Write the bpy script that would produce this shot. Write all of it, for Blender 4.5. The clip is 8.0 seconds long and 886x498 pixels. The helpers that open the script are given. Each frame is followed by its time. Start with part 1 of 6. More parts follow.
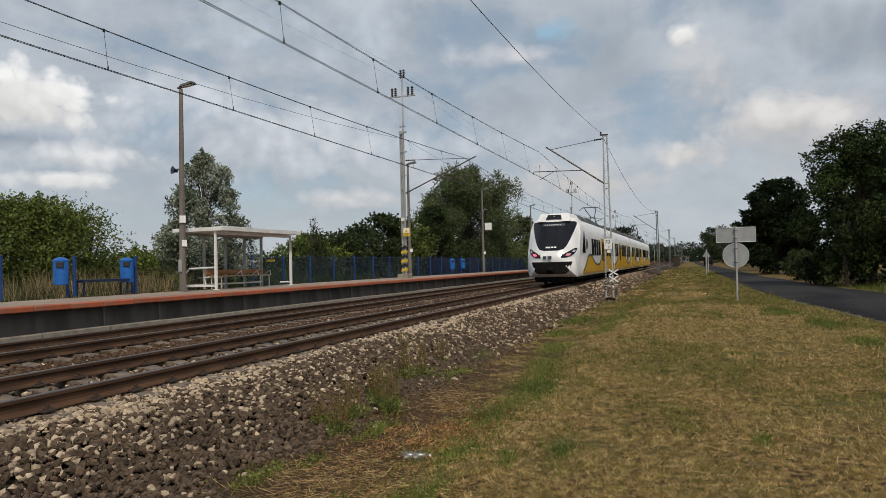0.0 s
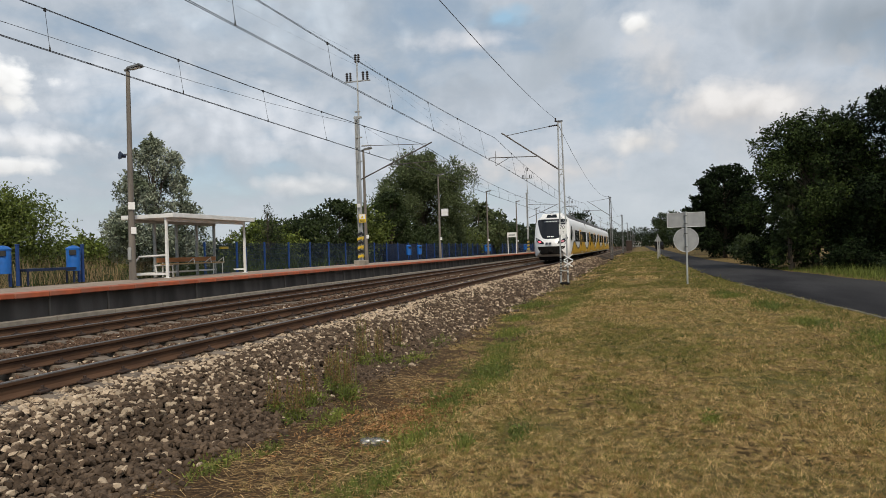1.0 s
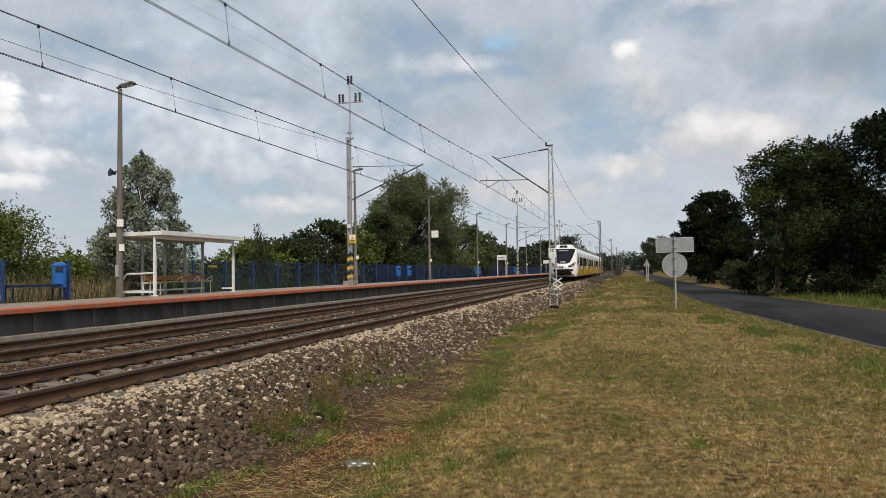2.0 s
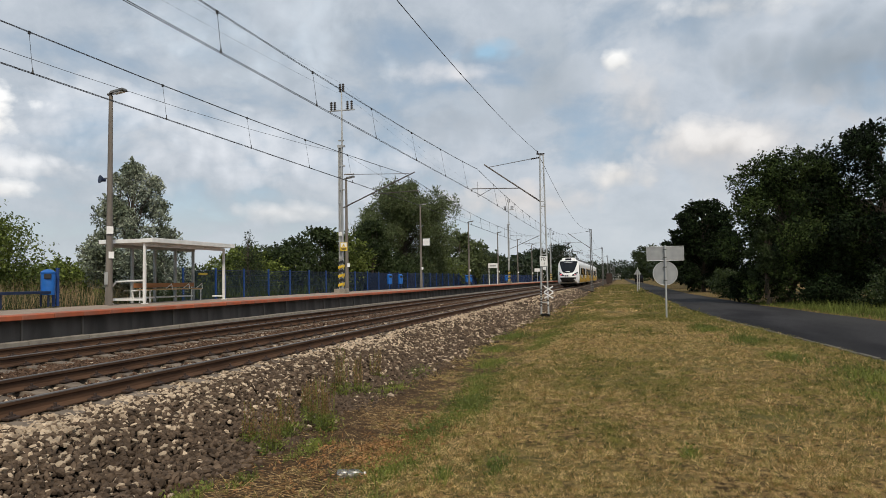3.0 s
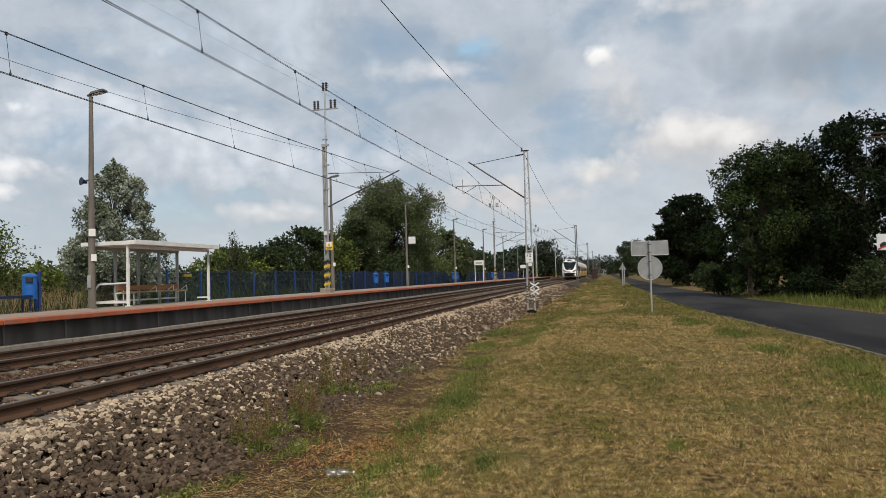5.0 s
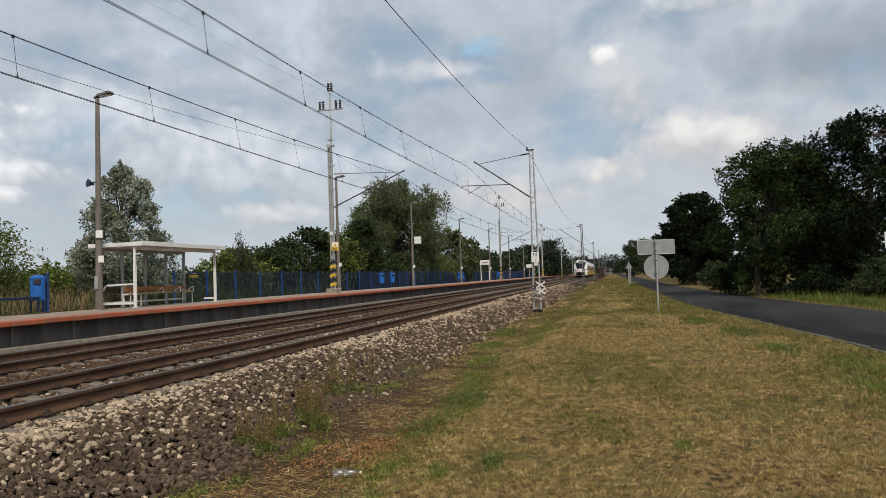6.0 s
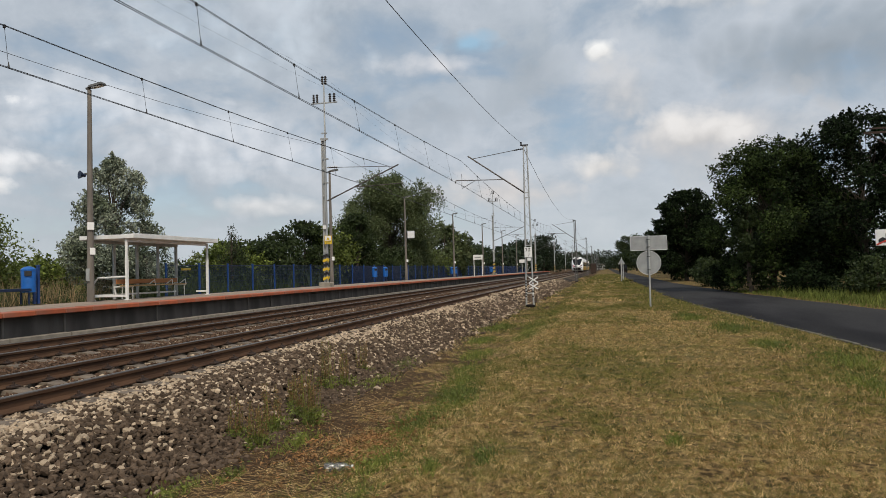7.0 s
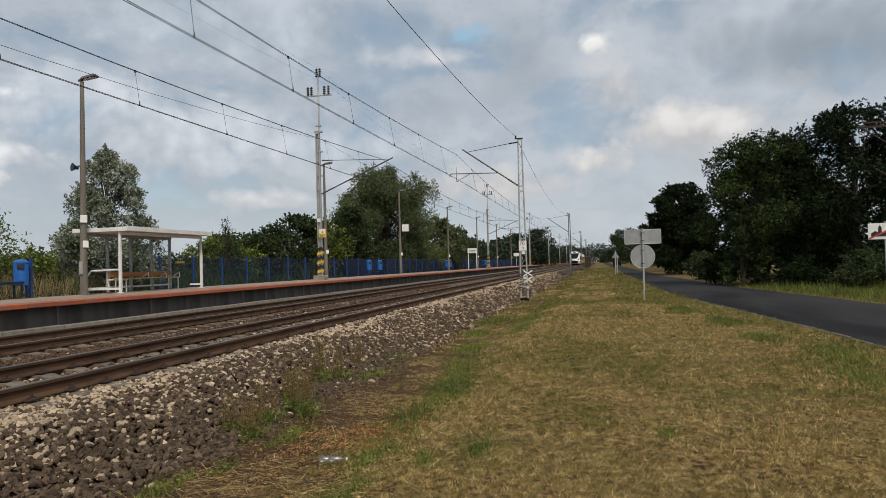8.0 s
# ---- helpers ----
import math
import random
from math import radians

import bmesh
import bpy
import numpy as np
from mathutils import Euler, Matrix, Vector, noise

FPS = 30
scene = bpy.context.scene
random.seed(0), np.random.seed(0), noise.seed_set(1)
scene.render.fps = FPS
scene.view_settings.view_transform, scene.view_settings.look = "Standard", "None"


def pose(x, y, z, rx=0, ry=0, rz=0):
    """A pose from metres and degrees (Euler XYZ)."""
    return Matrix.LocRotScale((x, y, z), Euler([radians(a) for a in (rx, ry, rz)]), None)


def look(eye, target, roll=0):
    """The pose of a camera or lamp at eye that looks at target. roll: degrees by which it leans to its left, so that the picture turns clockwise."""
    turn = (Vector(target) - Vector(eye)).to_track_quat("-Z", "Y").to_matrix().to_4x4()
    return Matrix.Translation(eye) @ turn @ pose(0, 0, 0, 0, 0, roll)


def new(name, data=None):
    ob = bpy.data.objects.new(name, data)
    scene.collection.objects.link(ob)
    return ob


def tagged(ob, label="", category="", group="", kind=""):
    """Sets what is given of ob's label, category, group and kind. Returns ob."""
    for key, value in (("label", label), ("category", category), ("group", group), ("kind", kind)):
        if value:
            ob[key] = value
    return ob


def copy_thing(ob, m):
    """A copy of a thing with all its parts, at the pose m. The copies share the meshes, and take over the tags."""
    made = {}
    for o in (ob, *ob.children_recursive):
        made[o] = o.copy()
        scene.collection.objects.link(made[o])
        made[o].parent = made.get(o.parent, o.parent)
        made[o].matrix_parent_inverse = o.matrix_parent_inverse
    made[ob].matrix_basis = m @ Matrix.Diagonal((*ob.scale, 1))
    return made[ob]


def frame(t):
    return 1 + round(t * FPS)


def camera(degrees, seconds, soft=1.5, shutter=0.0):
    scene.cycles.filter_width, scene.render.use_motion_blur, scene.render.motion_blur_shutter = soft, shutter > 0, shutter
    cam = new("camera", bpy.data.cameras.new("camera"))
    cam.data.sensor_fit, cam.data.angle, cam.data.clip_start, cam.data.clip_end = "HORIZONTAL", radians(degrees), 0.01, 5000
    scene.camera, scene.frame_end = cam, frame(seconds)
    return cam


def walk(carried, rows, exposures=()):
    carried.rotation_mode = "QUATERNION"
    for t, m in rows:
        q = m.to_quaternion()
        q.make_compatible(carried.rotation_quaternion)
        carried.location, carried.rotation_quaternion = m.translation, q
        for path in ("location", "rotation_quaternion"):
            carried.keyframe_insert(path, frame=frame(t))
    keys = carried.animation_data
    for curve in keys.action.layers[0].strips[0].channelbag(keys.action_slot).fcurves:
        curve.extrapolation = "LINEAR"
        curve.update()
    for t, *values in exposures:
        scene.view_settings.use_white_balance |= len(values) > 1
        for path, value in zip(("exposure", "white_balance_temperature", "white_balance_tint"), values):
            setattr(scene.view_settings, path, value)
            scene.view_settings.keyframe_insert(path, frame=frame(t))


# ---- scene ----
import itertools
cam = camera(64.5, 8.0, soft=0.65)
EYE = (0.0, 0.0, 1.204)
ROWS = (
    (0.0, 91.351, 1.447, 19.322),
    (0.5, 90.064, 0.777, 17.736),
    (0.8, 90.110, 1.500, 16.050),
    (1.0, 90.111, 1.813, 15.780),
    (1.2, 90.520, 1.650, 15.980),
    (1.5, 91.204, 1.392, 15.774),
    (2.8, 92.406, 0.824, 13.953),
    (3.0, 92.507, 0.917, 14.230),
    (3.5, 92.224, 1.342, 13.918),
    (4.0, 92.129, 1.945, 13.156),
    (5.5, 92.361, 1.708, 13.154),
    (6.0, 92.300, 2.031, 13.582),
    (6.5, 92.242, 1.768, 12.963),
    (7.0, 91.839, 1.641, 13.015),
    (7.5, 91.526, 1.663, 13.008),
    (8.0, 91.282, 1.578, 12.563),
)
walk(cam, [(t, pose(*EYE, rx, ry, rz)) for t, rx, ry, rz in ROWS],
     exposures=((0.0, -0.22), (0.5, -0.14), (1.0, -0.03), (3.5, 0.0), (6.5, -0.05), (8.0, -0.14)))

# ---------------------------------------------------------------- light
SUN_DIR = Vector((0.36, -0.58, 0.73)).normalized()      # towards the sun
world = bpy.data.worlds.new("sky")
scene.world = world
world.use_nodes = True


def build_sky():
    nt = world.node_tree
    nt.nodes.clear()
    N, L = nt.nodes.new, nt.links.new

    def math_node(op, a, b=None, c=None, clamp=False):
        n = N("ShaderNodeMath")
        n.operation, n.use_clamp = op, clamp
        for i, s in enumerate((a, b, c)):
            if s is None:
                continue
            if isinstance(s, (int, float)):
                n.inputs[i].default_value = s
            else:
                L(s, n.inputs[i])
        return n.outputs[0]

    def ramp(value, stops):
        n = N("ShaderNodeValToRGB")
        el = n.color_ramp.elements
        while len(el) < len(stops):
            el.new(0.5)
        for e, (p, c) in zip(el, stops):
            e.position, e.color = p, (*c, 1) if len(c) == 3 else c
        L(value, n.inputs[0])
        return n.outputs[0]

    def mix(fac, a, b):
        n = N("ShaderNodeMix")
        n.data_type = "RGBA"
        for i, s in ((0, fac), (6, a), (7, b)):
            if isinstance(s, (int, float)):
                n.inputs[i].default_value = s
            elif isinstance(s, tuple):
                n.inputs[i].default_value = (*s, 1)
            else:
                L(s, n.inputs[i])
        return n.outputs[2]

    def noise_node(vec, scale, detail, rough=0.55, distortion=0.0):
        n = N("ShaderNodeTexNoise")
        n.inputs["Scale"].default_value = scale
        n.inputs["Detail"].default_value = detail
        n.inputs["Roughness"].default_value = rough
        n.inputs["Distortion"].default_value = distortion
        L(vec, n.inputs["Vector"])
        return n.outputs["Fac"]

    tc = N("ShaderNodeTexCoord").outputs["Generated"]
    sep = N("ShaderNodeSeparateXYZ")
    L(tc, sep.inputs[0])
    x, y, z = sep.outputs
    zz = math_node("ADD", math_node("MAXIMUM", z, 0.0), 0.34)
    comb = N("ShaderNodeCombineXYZ")
    L(math_node("DIVIDE", x, zz), comb.inputs[0])
    L(math_node("DIVIDE", y, zz), comb.inputs[1])
    flat = comb.outputs[0]
    big = noise_node(flat, 0.75, 3, 0.5, 0.3)
    mid = noise_node(flat, 3.0, 9, 0.56, 0.25)
    fine = noise_node(tc, 11.0, 12, 0.62, 0.3)
    body = math_node("ADD", math_node("MULTIPLY", mid, 0.6), math_node("MULTIPLY", fine, 0.4))
    # billows of the cumulus
    def cells(scale):
        n = N("ShaderNodeTexVoronoi")
        n.inputs["Scale"].default_value = scale
        L(warped, n.inputs["Vector"])
        return n.outputs["Distance"]

    warp = N("ShaderNodeTexNoise")
    warp.inputs["Scale"].default_value, warp.inputs["Detail"].default_value = 9.0, 4
    L(tc, warp.inputs["Vector"])
    off = N("ShaderNodeVectorMath")
    off.operation = "MULTIPLY_ADD"
    L(warp.outputs["Color"], off.inputs[0])
    off.inputs[1].default_value = (0.09, 0.09, 0.09)
    L(tc, off.inputs[2])
    warped = off.outputs[0]
    puff = math_node("SUBTRACT", 1.0, math_node("ADD", math_node("MULTIPLY", cells(17.0), 0.6), math_node("MULTIPLY", cells(41.0), 0.4)))
    # layered grey cloud deck
    deck = ramp(math_node("ADD", math_node("MULTIPLY", big, 0.40), math_node("MULTIPLY", body, 0.60)),
                ((0.38, (0.33, 0.385, 0.45)), (0.46, (0.43, 0.49, 0.56)), (0.53, (0.54, 0.595, 0.665)), (0.63, (0.69, 0.725, 0.775))))
    sky = N("ShaderNodeTexSky")
    sky.sky_type, sky.sun_disc = "NISHITA", False
    sky.sun_elevation = math.asin(SUN_DIR.z)
    sky.sun_rotation = math.atan2(SUN_DIR.x, SUN_DIR.y)
    sc = N("ShaderNodeVectorMath")
    sc.operation = "SCALE"
    L(sky.outputs[0], sc.inputs[0])
    sc.inputs["Scale"].default_value = 0.10
    holes = ramp(math_node("ADD", math_node("MULTIPLY", mid, 0.65), math_node("MULTIPLY", big, 0.35)), ((0.34, (0, 0, 0)), (0.50, (1, 1, 1))))
    col = mix(holes, mix(0.45, sc.outputs[0], (0.42, 0.56, 0.68)), deck)

    # heaps of cumulus: direction, half width, half height, strength of white
    def heap(col, az, el, wide, high, tone, edge=0.5):
        a, e = radians(az), radians(el)
        c = Vector((math.sin(a) * math.cos(e), math.cos(a) * math.cos(e), math.sin(e)))
        r = Vector((math.cos(a), -math.sin(a), 0))
        u = c.cross(r) * -1
        def dot(v):
            n = N("ShaderNodeVectorMath")
            n.operation = "DOT_PRODUCT"
            L(tc, n.inputs[0])
            n.inputs[1].default_value = v
            return n.outputs["Value"]
        du = math_node("DIVIDE", dot(r), math.sin(radians(wide)))
        dv = math_node("DIVIDE", math_node("SUBTRACT", dot(u), 0.0), math.sin(radians(high)))
        front = math_node("GREATER_THAN", dot(c), 0.5)
        d = math_node("SQRT", math_node("ADD", math_node("MULTIPLY", du, du), math_node("MULTIPLY", dv, dv)))
        m = math_node("SUBTRACT", math_node("ADD", 1.0, math_node("MULTIPLY", math_node("SUBTRACT", body, 0.5), 3.2)), d)
        m = math_node("ADD", m, math_node("MULTIPLY", math_node("SUBTRACT", puff, 0.47), 1.3))
        m = math_node("MULTIPLY", math_node("DIVIDE", m, edge, clamp=True), front, clamp=True)
        shade = math_node("ADD", math_node("MULTIPLY", dv, 0.22), math_node("ADD", math_node("MULTIPLY", fine, 0.55), math_node("MULTIPLY", puff, 0.65)))
        lit = ramp(shade, ((0.30, tuple(t * 0.68 for t in tone)), (0.72, tone)))
        return mix(m, col, lit)

    for args in HEAPS:
        col = heap(col, *args)
    # pale haze towards the horizon
    haze = ramp(z, ((0.0, (0.85, 0.85, 0.85)), (0.16, (0.0, 0.0, 0.0))))
    col = mix(haze, col, (0.59, 0.64, 0.67))
    below = ramp(z, ((0.0, (1, 1, 1)), (0.004, (0, 0, 0))))
    col = mix(below, col, (0.16, 0.17, 0.13))
    bg = N("ShaderNodeBackground")
    bg.inputs[1].default_value = 1.0
    L(col, bg.inputs[0])
    out = N("ShaderNodeOutputWorld")
    L(bg.outputs[0], out.inputs[0])


# azimuth from the track's direction (right positive), elevation, half width, half height, colour, softness of edge
HEAPS = (
    (-30.0, 18.0, 10.0, 4.0, (0.66, 0.745, 0.83), 2.0),
    (-37.0, 11.0, 11.0, 4.8, (0.88, 0.91, 0.96), 1.7),
    (-22.0, 9.0, 8.0, 3.5, (0.77, 0.80, 0.855), 1.6),
    (-13.0, 13.5, 5.0, 2.6, (0.48, 0.54, 0.61), 1.3),
    (16.0, 15.0, 11.0, 3.2, (0.31, 0.365, 0.42), 1.3),
    (-5.5, 16.0, 3.6, 4.2, (0.44, 0.50, 0.56), 1.3),
    (-12.5, 16.3, 4.0, 1.2, (0.74, 0.75, 0.785), 1.1),
    (-10.2, 18.0, 2.6, 0.9, (0.36, 0.55, 0.72), 1.0),
    (-51.0, 9.6, 6.0, 1.0, (0.42, 0.50, 0.60), 1.0),
    (-50.0, 12.4, 4.6, 2.5, (1.06, 1.06, 1.05), 0.40),
    (-46.5, 8.6, 4.8, 1.1, (0.92, 0.93, 0.95), 0.9),
    (-47.5, 6.8, 3.2, 0.7, (1.0, 0.99, 0.98), 0.6),
    (2.0, 13.4, 3.6, 3.4, (0.70, 0.70, 0.71), 1.3),
    (0.1, 16.9, 1.5, 0.8, (0.98, 0.98, 0.97), 0.7),
    (8.0, 9.6, 9.0, 3.6, (0.67, 0.665, 0.675), 1.3),
    (5.2, 10.9, 3.4, 1.8, (0.88, 0.86, 0.845), 1.0),
    (8.6, 10.3, 3.0, 1.2, (0.86, 0.84, 0.825), 1.0),
    (0.2, 8.2, 3.0, 1.5, (0.88, 0.86, 0.84), 0.9),
    (-9.0, 6.4, 7.0, 1.6, (0.80, 0.74, 0.71), 1.1),
    (8.0, 19.8, 5.5, 1.3, (0.84, 0.85, 0.86), 1.0),
    (-27.6, 5.6, 7.0, 0.9, (0.84, 0.84, 0.85), 1.1),
)
build_sky()
sun_data = bpy.data.lights.new("sun", "SUN")
sun_data.energy, sun_data.angle, sun_data.color = 2.75, radians(5), (1.0, 0.89, 0.74)
sun = new("sun", sun_data)
sun.matrix_basis = look(SUN_DIR * 100, (0, 0, 0))


# ---------------------------------------------------------------- materials
def mat(name, c1, c2=None, scale=8.0, rough=0.8, metal=0.0, bump=0.0, c3=None, scale3=0.6, island=0.0, rand=0.0,
        stretch=(1, 1, 1), bump_scale=None, spread=(0.35, 0.65), glow=None, voronoi=0.0, dist=0.02, spec=0.5):
    m = bpy.data.materials.new(name)
    m.use_nodes = True
    nt = m.node_tree
    N, L = nt.nodes.new, nt.links.new
    b = nt.nodes["Principled BSDF"]
    b.inputs["Roughness"].default_value = rough
    b.inputs["Metallic"].default_value = metal
    b.inputs["Specular IOR Level"].default_value = spec
    tc = N("ShaderNodeTexCoord")
    mp = N("ShaderNodeMapping")
    mp.inputs["Scale"].default_value = stretch
    L(tc.outputs["Object"], mp.inputs[0])

    def tex(s, detail=5):
        n = N("ShaderNodeTexNoise")
        n.inputs["Scale"].default_value, n.inputs["Detail"].default_value = s, detail
        L(mp.outputs[0], n.inputs["Vector"])
        return n.outputs["Fac"]

    def spreadout(v, lo, hi):
        n = N("ShaderNodeMapRange")
        n.inputs[1].default_value, n.inputs[2].default_value = lo, hi
        L(v, n.inputs[0])
        return n.outputs[0]

    def mix(f, a, c):
        n = N("ShaderNodeMix")
        n.data_type = "RGBA"
        L(f, n.inputs[0])
        for i, s in ((6, a), (7, c)):
            if isinstance(s, tuple):
                n.inputs[i].default_value = (*s, 1)
            else:
                L(s, n.inputs[i])
        return n.outputs[2]

    c2 = c2 or tuple(v * 0.8 for v in c1)
    col = mix(spreadout(tex(scale), *spread), c1, c2)
    if c3:
        col = mix(spreadout(tex(scale3, 4), 0.42, 0.68), col, c3)
    if island or rand:
        src = N("ShaderNodeNewGeometry").outputs["Random Per Island"] if island else N("ShaderNodeObjectInfo").outputs["Random"]
        k = island or rand
        hsv = N("ShaderNodeHueSaturation")
        mr = N("ShaderNodeMapRange")
        mr.inputs[3].default_value, mr.inputs[4].default_value = 1 - k, 1 + k
        L(src, mr.inputs[0])
        L(mr.outputs[0], hsv.inputs["Value"])
        L(col, hsv.inputs["Color"])
        col = hsv.outputs[0]
    L(col, b.inputs["Base Color"])
    if bump:
        bn = N("ShaderNodeBump")
        bn.inputs["Strength"].default_value, bn.inputs["Distance"].default_value = bump, dist
        if voronoi:
            v = N("ShaderNodeTexVoronoi")
            v.inputs["Scale"].default_value = voronoi
            L(mp.outputs[0], v.inputs["Vector"])
            L(v.outputs["Distance"], bn.inputs["Height"])
        else:
            L(tex(bump_scale or scale * 3, 6), bn.inputs["Height"])
        L(bn.outputs[0], b.inputs["Normal"])
    if glow:
        b.inputs["Emission Color"].default_value = (*glow[:3], 1)
        b.inputs["Emission Strength"].default_value = glow[3]
    return m


def glass_mat(name, tint=(0.95, 0.97, 0.97), rough=0.02, gloss=0.05):
    m = bpy.data.materials.new(name)
    m.use_nodes = True
    nt = m.node_tree
    nt.nodes.clear()
    tr, gl = nt.nodes.new("ShaderNodeBsdfTransparent"), nt.nodes.new("ShaderNodeBsdfGlossy")
    tr.inputs[0].default_value, gl.inputs["Roughness"].default_value = (*tint, 1), rough
    mx, out = nt.nodes.new("ShaderNodeMixShader"), nt.nodes.new("ShaderNodeOutputMaterial")
    mx.inputs[0].default_value = gloss
    for a, b in ((tr.outputs[0], mx.inputs[1]), (gl.outputs[0], mx.inputs[2]), (mx.outputs[0], out.inputs[0])):
        nt.links.new(a, b)
    return m


def leaf_mat(name, c1, c2, island=0.35, rough=0.6, through_light=0.25, scale=0.8, spec=0.3, spread=(0.35, 0.65)):
    m = mat(name, c1, c2, scale=scale, rough=rough, island=island, spec=spec, spread=spread)
    nt = m.node_tree
    b = nt.nodes["Principled BSDF"]
    out = nt.nodes["Material Output"]
    tl, mx = nt.nodes.new("ShaderNodeBsdfTranslucent"), nt.nodes.new("ShaderNodeMixShader")
    nt.links.new(b.inputs["Base Color"].links[0].from_socket, tl.inputs[0])
    mx.inputs[0].default_value = through_light
    nt.links.new(b.outputs[0], mx.inputs[1])
    nt.links.new(tl.outputs[0], mx.inputs[2])
    nt.links.new(mx.outputs[0], out.inputs[0])
    return m


M = {}
M["soil"] = mat("soil_and_thatch", (0.30, 0.20, 0.085), (0.055, 0.036, 0.015), 14, 0.95, bump=0.8, bump_scale=70, c3=(0.115, 0.10, 0.036), scale3=0.6, dist=0.03, spec=0.08, spread=(0.38, 0.60))
# The bed is near black: shade in the gaps between stones is painted in.
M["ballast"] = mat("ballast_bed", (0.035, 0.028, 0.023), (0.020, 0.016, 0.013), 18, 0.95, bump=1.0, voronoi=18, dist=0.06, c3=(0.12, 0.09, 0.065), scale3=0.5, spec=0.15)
M["stone_dark"] = mat("dark_ballast_stone", (0.118, 0.084, 0.058), (0.064, 0.045, 0.031), 14, 0.9, bump=0.3, island=0.45, spec=0.15)
M["stone_rust"] = mat("rusty_ballast_stone", (0.125, 0.077, 0.05), (0.066, 0.041, 0.028), 14, 0.9, bump=0.3, island=0.45, spec=0.15)
M["stone_pale"] = mat("pale_ballast_stone", (0.50, 0.40, 0.29), (0.34, 0.26, 0.18), 16, 0.9, bump=0.3, island=0.3, spec=0.15)
M["rail_web"] = mat("rusty_rail", (0.105, 0.060, 0.037), (0.062, 0.036, 0.024), 7, 0.92, 0.0, bump=0.2, stretch=(1, 0.2, 1), spec=0.12)
M["rail_head"] = mat("worn_rail_head", (0.17, 0.15, 0.135), (0.10, 0.085, 0.075), 3, 0.5, 0.6, stretch=(6, 0.1, 1))
M["sleeper"] = mat("concrete_sleeper", (0.22, 0.175, 0.13), (0.13, 0.10, 0.075), 5, 0.9, bump=0.3, rand=0.18)
M["clip"] = mat("rusty_clip", (0.06, 0.036, 0.025), (0.035, 0.022, 0.018), 20, 0.8, 0.2)
M["wall_conc"] = mat("stained_dark_concrete", (0.145, 0.130, 0.118), (0.080, 0.073, 0.067), 1.6, 0.9, bump=0.25, stretch=(1, 1, 0.35), rand=0.12, bump_scale=30, spec=0.15)
M["conc"] = mat("pale_concrete", (0.31, 0.275, 0.225), (0.21, 0.185, 0.15), 4, 0.9, bump=0.2, rand=0.06)
M["coping"] = mat("red_painted_coping", (0.44, 0.11, 0.045), (0.34, 0.085, 0.038), 3, 0.85, bump=0.15, rand=0.12, c3=(0.30, 0.12, 0.075), scale3=0.9)
M["paving"] = mat("platform_paving", (0.33, 0.255, 0.195), (0.24, 0.185, 0.14), 2.5, 0.9, bump=0.2, rand=0.1)
# Dark streaks mix wear with the trees' shade, painted into the tone.
M["asphalt"] = mat("worn_shaded_asphalt", (0.032, 0.031, 0.033), (0.013, 0.0125, 0.014), 0.8, stretch=(1, 0.22, 1), spread=(0.40, 0.60), rough=0.95, bump=0.35, spec=0.15, bump_scale=90, c3=(0.040, 0.039, 0.039), scale3=0.25)
M["kerb"] = mat("kerb_concrete", (0.17, 0.15, 0.115), (0.08, 0.072, 0.055), 3, 0.9, bump=0.3, rand=0.15)
M["white_paint"] = mat("white_painted_metal", (0.80, 0.80, 0.78), (0.68, 0.68, 0.65), 3, 0.45, bump=0.04)
M["grey_paint"] = mat("grey_painted_metal", (0.36, 0.37, 0.36), (0.27, 0.28, 0.27), 3, 0.5)
M["blue_paint"] = mat("blue_painted_metal", (0.012, 0.055, 0.21), (0.008, 0.038, 0.15), 4, 0.45)
M["bin_blue"] = mat("bright_blue_bin", (0.010, 0.125, 0.46), (0.008, 0.10, 0.36), 5, 0.45)
M["fence_blue"] = mat("dark_blue_fence", (0.006, 0.02, 0.062), (0.004, 0.013, 0.042), 4, 0.5)
M["wood"] = mat("varnished_bench_wood", (0.36, 0.15, 0.045), (0.26, 0.10, 0.03), 6, 0.55, stretch=(1, 0.15, 1), rand=0.1)
M["wood_pale"] = mat("worn_bench_wood", (0.42, 0.29, 0.13), (0.32, 0.21, 0.09), 6, 0.6, stretch=(1, 0.15, 1), rand=0.1)
M["post_conc"] = mat("weathered_post_concrete", (0.20, 0.178, 0.152), (0.13, 0.115, 0.10), 5, 0.9, bump=0.2, stretch=(1, 1, 0.2))
M["galv"] = mat("galvanised_steel", (0.46, 0.47, 0.46), (0.36, 0.37, 0.37), 5, 0.5, 0.35, stretch=(1, 1, 0.3))
M["galv_dark"] = mat("dull_steel", (0.17, 0.17, 0.165), (0.11, 0.11, 0.105), 5, 0.6, 0.4)
M["tube"] = mat("weathered_tube", (0.13, 0.115, 0.10), (0.08, 0.07, 0.065), 8, 0.6, 0.3)
M["wire"] = mat("oxidised_wire", (0.05, 0.05, 0.05), (0.035, 0.036, 0.038), 5, 0.6, 0.4)
M["insul"] = mat("brown_insulator", (0.035, 0.025, 0.022), (0.025, 0.02, 0.018), 10, 0.3)
M["yellow"] = mat("yellow_paint", (0.72, 0.50, 0.04), (0.6, 0.4, 0.03), 5, 0.5)
M["black"] = mat("black_paint", (0.02, 0.02, 0.02), (0.014, 0.014, 0.014), 5, 0.5)
M["red_paint"] = mat("red_paint", (0.55, 0.06, 0.04), (0.45, 0.05, 0.035), 5, 0.5)
M["sign_back"] = mat("bare_sign_back", (0.36, 0.37, 0.37), (0.28, 0.29, 0.29), 2.5, 0.5, 0.3)
